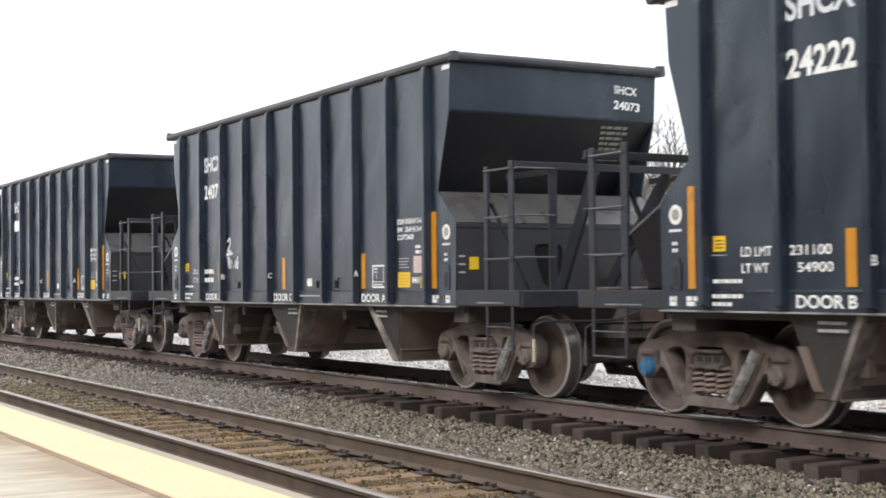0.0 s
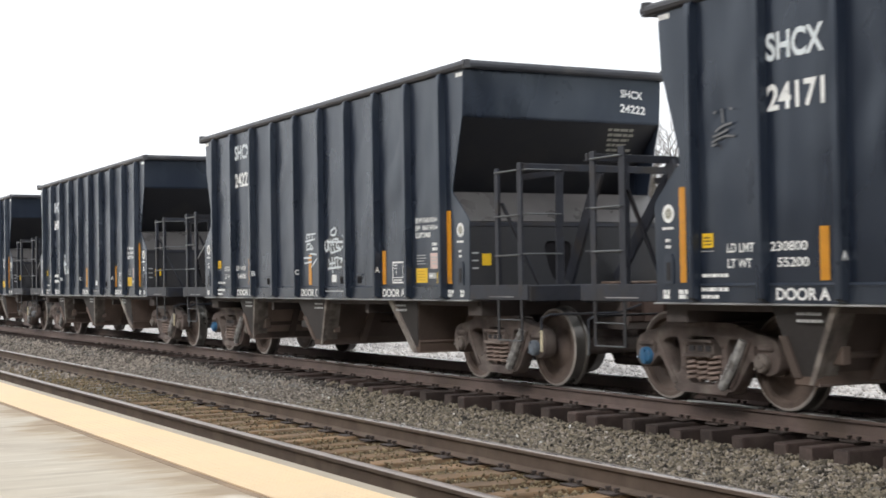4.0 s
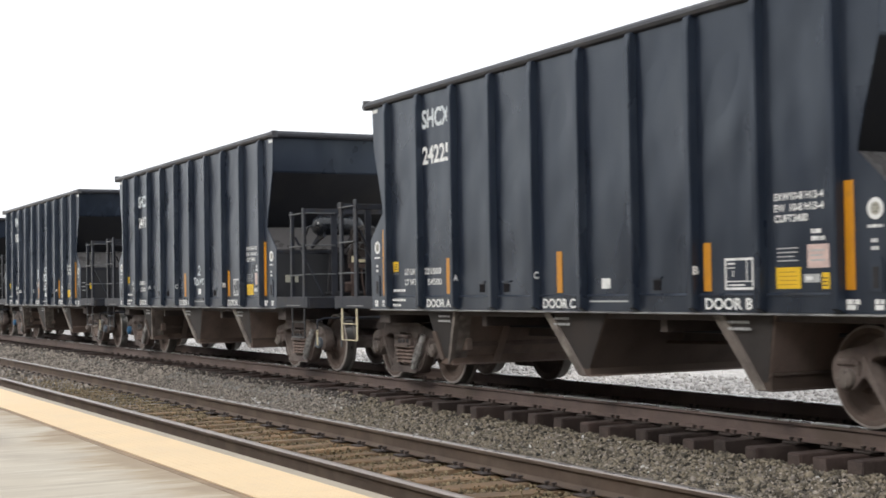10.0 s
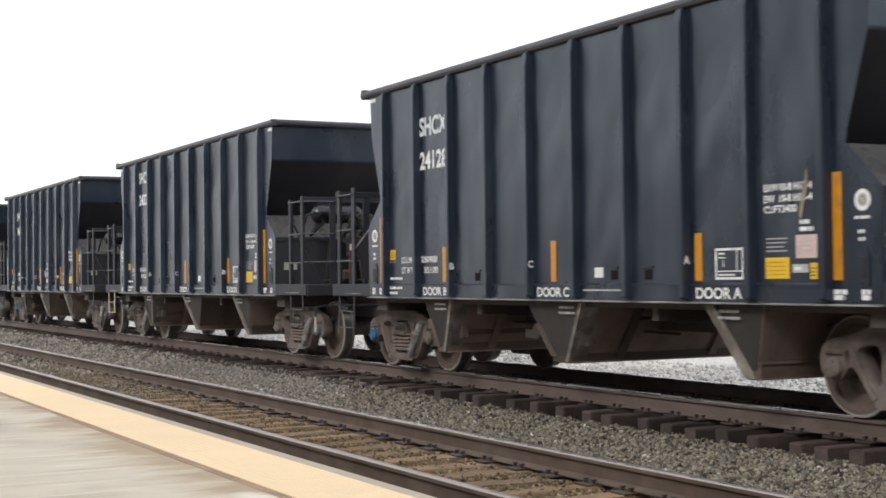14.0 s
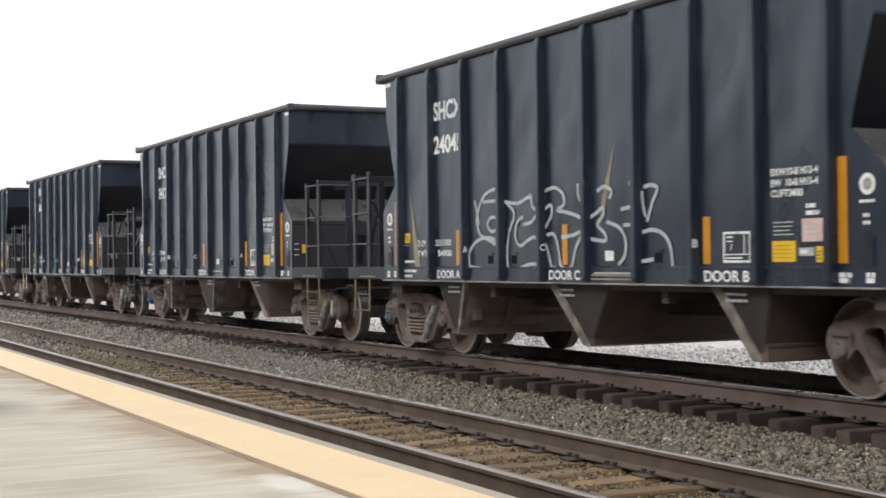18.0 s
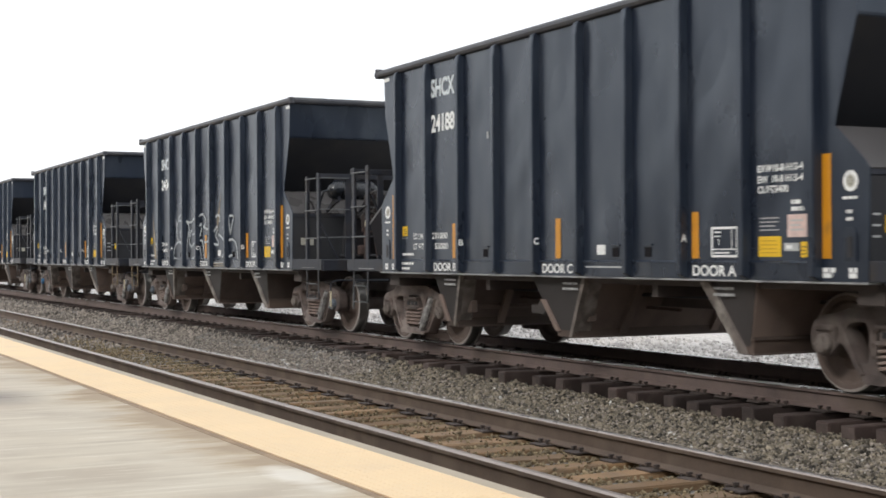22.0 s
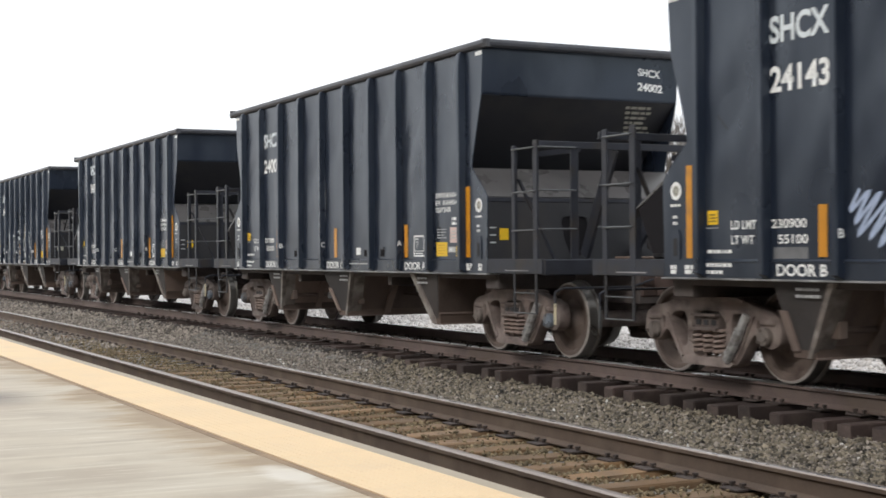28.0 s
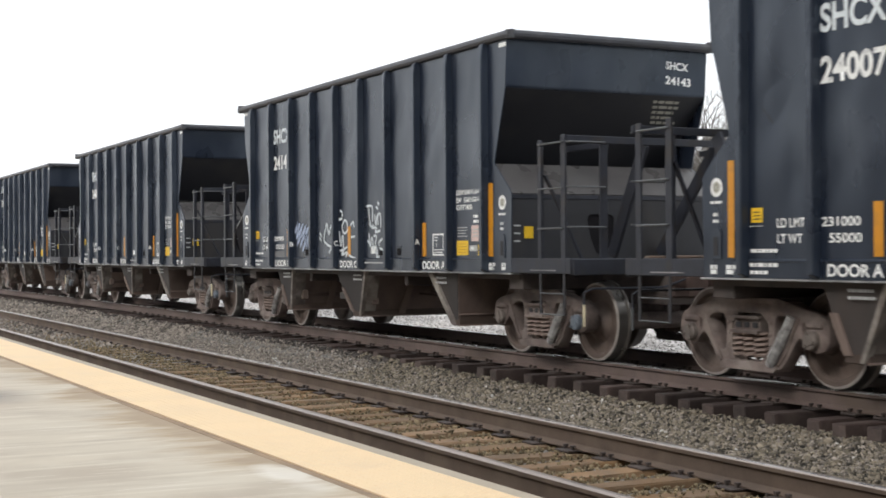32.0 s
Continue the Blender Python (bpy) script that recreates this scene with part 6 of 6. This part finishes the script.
def add_marks(slot, car):
    if slot == 1:
        s = Shape()
        for pts in [((-0.12, 1.95), (-0.11, 1.83)), ((-0.12, 1.93), (0.21, 1.94)), ((-0.01, 1.93), (-0.02, 1.83)), ((0.1, 1.93), (0.08, 1.84)), ((-0.18, 1.83), (0.2, 1.86)), ((-0.11, 1.8), (-0.13, 1.71)), ((-0.11, 1.79), (0.02, 1.8)), ((0.06, 1.78), (0.0, 1.74), (0.08, 1.71), (0.1, 1.77)), ((-0.14, 1.71), (0.13, 1.73)), ((-0.23, 1.59), (0.06, 1.59)), ((-0.22, 1.51), (0.06, 1.53)), ((0.0, 1.65), (0.28, 1.61), (0.04, 1.45))]:
            stroke(s, pts, 0.027)
        part("graffiti_tag", s, SPRAY, car, "white spray-painted arrow tag")
        mist = Shape()
        for cx, cz, rx, rz in ((0.90, 1.76, 0.36, 0.13), (0.90, 1.50, 0.28, 0.12)):
            mist.add([(cx + rx * math.cos(k * 0.3927) * (1 + 0.12 * math.sin(3 * k)), -W - 0.0035, cz + rz * math.sin(k * 0.3927) * (1 + 0.12 * math.cos(5 * k))) for k in range(16)], [tuple(range(16))])
        part("graffiti_tag", mist, MIST, car, "thin grey spray mist round a tag")
        s = Shape()
        for pts in [((0.89, 2.0), (0.78, 1.95), (0.79, 1.9), (0.91, 1.9), (0.96, 1.96), (0.89, 2.0)), ((0.57, 1.82), (0.55, 1.73), (0.62, 1.67), (0.67, 1.78), (0.61, 1.82)), ((0.66, 1.84), (0.71, 1.67)), ((0.76, 1.84), (0.77, 1.64)), ((0.82, 1.83), (0.89, 1.67)), ((0.86, 1.83), (1.02, 1.83), (0.95, 1.73), (1.08, 1.7)), ((1.02, 1.75), (1.08, 1.68), (1.18, 1.73)), ((1.18, 1.89), (1.21, 1.82)), ((1.13, 1.78), (1.23, 1.8)), ((0.77, 1.64), (1.08, 1.68)), ((0.66, 1.8), (1.21, 1.79)), ((0.69, 1.57), (0.74, 1.42)), ((0.81, 1.58), (0.82, 1.36)), ((0.89, 1.58), (0.92, 1.41)), ((0.89, 1.57), (1.03, 1.57), (0.99, 1.51), (1.02, 1.4)), ((1.05, 1.56), (1.15, 1.55), (1.11, 1.5)), ((0.65, 1.42), (1.13, 1.44)), ((0.74, 1.49), (0.89, 1.5))]:
            stroke(s, pts, 0.03)
        part("graffiti_tag", s, SPRAY, car, "white spray-painted tag with a halo")
    elif slot == 0:
        s = Shape()
        for pts in (((-2.18, 1.92), (-2.08, 1.97), (-2.06, 1.88), (-2.18, 1.78), (-2.04, 1.78)), ((-2.24, 1.72), (-1.96, 1.74)), ((-2.12, 1.72), (-2.14, 1.56))):
            stroke(s, pts, 0.04)
        part("graffiti_tag", s, SPRAY, car, "small white spray tag")
        scribble(car, -2.2, -1.72, 1.50, 1.70, 5, 0.036, SPRAY, 7)
    elif slot == 2:
        s = Shape()
        for pts in [((0.79, 1.70), (0.86, 1.75), (0.92, 1.70), (0.88, 1.64), (0.77, 1.59), (0.95, 1.59)),
                    ((0.50, 1.52), (0.68, 1.53)), ((0.59, 1.52), (0.60, 1.41)), ((0.66, 1.46), (0.72, 1.50), (0.79, 1.47), (0.75, 1.41), (0.67, 1.41), (0.66, 1.46)), ((0.79, 1.50), (0.82, 1.40)),
                    ((0.88, 1.40), (0.90, 1.51), (0.96, 1.44), (1.02, 1.51), (1.05, 1.40)), ((1.06, 1.51), (1.19, 1.50)), ((1.19, 1.50), (1.10, 1.41)), ((1.10, 1.41), (1.26, 1.39)), ((0.73, 1.46), (0.76, 1.46))]:
            stroke(s, pts, 0.030)
        part("graffiti_tag", s, SPRAY, car, "small white spray tag")
        s = Shape()
        for pts in (((-3.90, 2.69), (-3.86, 2.70)), ((-3.79, 2.72), (-3.78, 2.66), (-3.77, 2.59)), ((-3.68, 2.71), (-3.64, 2.70)), ((-3.88, 2.52), (-3.79, 2.56), (-3.65, 2.58)),
                    ((-3.92, 2.48), (-3.80, 2.50), (-3.70, 2.53)), ((-3.93, 2.43), (-3.76, 2.47), (-3.62, 2.46)), ((-3.93, 2.40), (-3.86, 2.41))):
            stroke(s, pts, 0.020)
        part("graffiti_tag", s, PAINT_DUST, car, "faint rubbed-out grey scrawl")
    elif slot == 5:
        s = Shape()
        first_part = [((-1.53, 2.10), (-1.81, 2.04), (-1.97, 1.89), (-2.03, 1.72), (-1.94, 1.56), (-1.67, 1.47), (-1.45, 1.39)), ((-2.09, 1.98), (-2.02, 1.83), (-1.97, 1.68)), ((-1.87, 1.95), (-1.48, 1.95), (-1.30, 1.93)), ((-1.48, 1.73), (-1.66, 1.76), (-1.76, 1.68), (-1.66, 1.59), (-1.48, 1.63)), ((-2.23, 1.17), (-2.23, 1.34), (-2.10, 1.45), (-1.91, 1.51), (-1.67, 1.51), (-1.49, 1.44), (-1.43, 1.34)), ((-2.23, 1.17), (-1.92, 1.15), (-1.49, 1.13)), ((-1.33, 1.93), (-1.02, 1.90), (-0.79, 1.96), (-0.69, 1.94))]
        second_part = [((-1.27, 1.91), (-1.11, 1.78), (-1.23, 1.57), (-1.28, 1.36), (-1.26, 1.17), (-1.09, 1.13), (-0.81, 1.19), (-0.61, 1.20)), ((-0.91, 1.74), (-1.04, 1.68), (-1.09, 1.51), (-0.97, 1.41), (-0.80, 1.47), (-0.64, 1.50), (-0.57, 1.38)), ((-0.74, 2.00), (-0.69, 1.85), (-0.60, 1.79), (-0.71, 1.68), (-0.91, 1.65)), ((-0.60, 1.97), (-0.42, 2.01), (-0.21, 2.04), (-0.04, 1.97), (-0.01, 1.85), (-0.15, 1.79), (0.03, 1.76), (0.23, 1.72), (0.37, 1.67)), ((-0.42, 1.81), (-0.29, 1.85), (-0.27, 1.75), (-0.37, 1.64), (-0.48, 1.55)), ((-0.53, 1.53), (-0.38, 1.38), (-0.28, 1.17), (-0.18, 1.16))]
        third_part = [((-0.38, 1.52), (-0.22, 1.52), (-0.12, 1.32), (-0.08, 1.17), (0.12, 1.16), (0.22, 1.37), (0.37, 1.53)), ((-0.07, 1.49), (0.18, 1.51), (0.37, 1.56)), ((0.28, 2.06), (0.28, 1.93), (0.37, 1.82)), ((0.65, 1.96), (0.79, 2.00), (0.92, 1.95), (0.88, 1.87)), ((0.47, 1.67), (0.65, 1.74), (0.74, 1.78), (0.77, 1.71), (0.65, 1.61), (0.78, 1.52), (0.81, 1.44), (0.60, 1.45), (0.37, 1.49)), ((0.83, 1.63), (1.05, 1.57), (1.17, 1.44), (1.15, 1.28), (1.04, 1.19))]
        fourth_part = [((1.09, 1.75), (1.26, 1.77)), ((1.13, 1.59), (1.30, 1.59)), ((1.47, 1.92), (1.49, 1.76), (1.53, 1.66)), ((1.50, 1.96), (1.64, 1.97), (1.73, 1.93), (1.65, 1.81), (1.55, 1.61)), ((1.47, 1.51), (1.63, 1.53), (1.79, 1.50), (1.90, 1.42), (1.95, 1.30), (1.97, 1.17)), ((1.30, 1.22), (1.46, 1.22), (1.66, 1.24)), ((1.24, 2.01), (1.36, 2.01))]
        for pts in first_part + second_part + third_part + fourth_part:
            stroke(s, pts, 0.04)
        part("graffiti_tag", s, SPRAY_DIM, car, "large thin grey-white graffiti outline")
        for pts in (((-3.93, 2.18), (-3.72, 1.5), (-3.60, 1.05), (-3.78, 1.05)), ((0.98, 2.45), (0.86, 1.95), (0.68, 1.55), (0.74, 1.9))):
            s = Shape()
            a = [(x, -W - 0.0035, z) for x, z in pts]
            s.add(a, [(0, 1, 2, 3)])
            part("spill_streak", s, TAN_STREAK, car, "tan spill streak down the side")
        s = Shape()
        for z in (1.03, 1.07):
            s.add([(0.5, -W - 0.014, z), (1.3, -W - 0.014, z), (1.3, -W - 0.014, z + 0.016), (0.5, -W - 0.014, z + 0.016)], [(0, 1, 2, 3)])
        part("spill_streak", s, TAN_STREAK, car)
    elif slot == 7:
        s = Shape()
        s.add([(-0.425, -W - 0.0035, 2.45), (-0.405, -W - 0.0035, 2.45), (-0.395, -W - 0.0035, 2.1), (-0.41, -W - 0.0035, 1.6)], [(0, 1, 2, 3)])
        part("spill_streak", s, FADED, car, "thin pale streak beside a post")
    elif slot == 8:
        s = Shape()
        for pts in [((-2.1, 1.74), (-2.21, 1.56), (-1.99, 1.72), (-2.16, 1.46), (-1.86, 1.71), (-2.13, 1.36), (-1.73, 1.68), (-2.0, 1.33), (-1.63, 1.65), (-1.89, 1.27), (-1.55, 1.57), (-1.73, 1.29), (-1.53, 1.4)), ((-1.55, 1.35), (-1.53, 1.05))]:
            stroke(s, pts, 0.034)
        part("graffiti_tag", s, SPRAY_BLUE, car, "pale blue spray-painted zigzag")
        tag = [((-1.15, 1.55), (-1.07, 1.49)), ((-1.17, 1.49), (-1.08, 1.42)), ((-0.86, 1.7), (-0.93, 1.59), (-0.98, 1.44), (-0.86, 1.37), (-0.7, 1.33), (-0.78, 1.24)), ((-0.86, 1.69), (-0.78, 1.53), (-0.69, 1.66), (-0.65, 1.48), (-0.58, 1.59)), ((-0.62, 1.48), (-0.58, 1.35), (-0.53, 1.39)), ((-0.41, 1.4), (-0.49, 1.37), (-0.44, 1.33), (-0.4, 1.36)), ((-0.61, 1.24), (-0.53, 1.26)), ((-0.54, 1.83), (-0.62, 1.77), (-0.58, 1.72)), ((-0.35, 1.87), (-0.26, 1.84), (-0.28, 1.75), (-0.39, 1.74)), ((-0.37, 1.57), (-0.31, 1.34), (-0.24, 1.5), (-0.2, 1.31), (-0.07, 1.33)), ((-0.17, 1.72), (-0.26, 1.64), (-0.19, 1.53), (-0.07, 1.57), (-0.08, 1.69), (-0.17, 1.73)), ((0.05, 1.64), (0.15, 1.69), (0.19, 1.61)), ((0.07, 1.47), (0.21, 1.48)), ((0.3, 1.58), (0.29, 1.54)), ((-0.35, 1.27), (-0.2, 1.28), (-0.29, 1.21), (-0.07, 1.25), (-0.13, 1.18)), ((-0.02, 1.21), (0.25, 1.15))]
        s = Shape()
        for pts in tag:
            stroke(s, pts, 0.034)
        part("graffiti_tag", s, SPRAY, car, "white spray-painted tag over a reflector")
        tag = [((0.63, 1.9), (0.83, 1.89), (0.84, 1.68)), ((0.71, 1.88), (0.76, 1.65)), ((1.02, 1.95), (1.06, 1.93), (1.02, 1.91)), ((0.96, 1.89), (1.04, 1.85)), ((0.92, 1.78), (0.96, 1.62), (1.0, 1.75), (1.11, 1.78), (1.13, 1.59)), ((1.02, 1.76), (1.03, 1.63)), ((0.8, 1.67), (0.74, 1.65), (0.82, 1.61), (0.88, 1.64)), ((0.82, 1.59), (0.98, 1.59), (0.94, 1.53), (1.11, 1.55)), ((0.72, 1.52), (0.76, 1.33), (0.82, 1.46), (0.88, 1.28)), ((0.66, 1.42), (0.76, 1.36)), ((0.88, 1.48), (0.98, 1.47), (0.94, 1.37), (1.01, 1.27)), ((1.18, 1.43), (1.07, 1.39), (1.09, 1.31), (1.24, 1.28)), ((0.93, 1.24), (1.03, 1.25), (0.97, 1.19), (1.08, 1.19))]
        s = Shape()
        for pts in tag:
            stroke(s, pts, 0.034)
        part("graffiti_tag", s, SPRAY, car, "white spray-painted tag")
        s = Shape()
        s.add([(1.30, -W - 0.0035, 2.50), (1.30, -W - 0.0035, 1.55), (1.16, -W - 0.0035, 1.9), (1.20, -W - 0.0035, 2.25)], [(0, 1, 2, 3)])
        part("spill_streak", s, PAINT_DUST, car, "thin dusty streak beside a post")
        flat(car, "scuff", -3.16, -2.72, 1.175, 1.275, PAINT_DUST, "dull scuffed patch", t=0.002)
    elif slot == 4:
        s = Shape()
        s.add([(3.955, -W - 0.005, 2.14), (3.965, -W - 0.005, 1.98), (3.88, -W - 0.005, 1.70), (3.85, -W - 0.005, 1.74)], [(0, 1, 2, 3)])
        part("spill_streak", s, TAN_STREAK, car, "tan spill streak down the side")
    elif slot == 6:
        s = Shape()
        s.add([(-1.66, -W - 0.0035, 2.72), (-1.62, -W - 0.0035, 2.72), (-1.62, -W - 0.0035, 2.64), (-1.66, -W - 0.0035, 2.64)], [(0, 1, 2, 3)])
        part("spill_streak", s, FADED, car, "small pale scrape")


build_train()


# ---- what moves: the train rolls by, its wheels turn ----
def rolled(t):
    for (a, sa), (b, sb) in zip(ROLL, ROLL[1:]):
        if t <= b:
            return sa + (sb - sa) * (t - a) / (b - a)
    return ROLL[-1][1]


def motions():
    times = [i * 0.2 for i in range(161)]
    turns = [(t, (rolled(t) - ROLL[0][1]) / 0.445) for t in times]
    for slot, car in TRAIN:
        walk(car, [(t, pose(-16.47 + PITCH * (slot - 5) + s, YT, 0)) for t, s in ROLL])
        for bogie in car.children:
            for o in bogie.children:
                if o.name.startswith("wheelset"):
                    p = o.matrix_basis.translation.copy()
                    walk(o, [(t, Matrix.Translation(p) @ Matrix.Rotation(a, 4, "Y")) for t, a in turns])


motions()
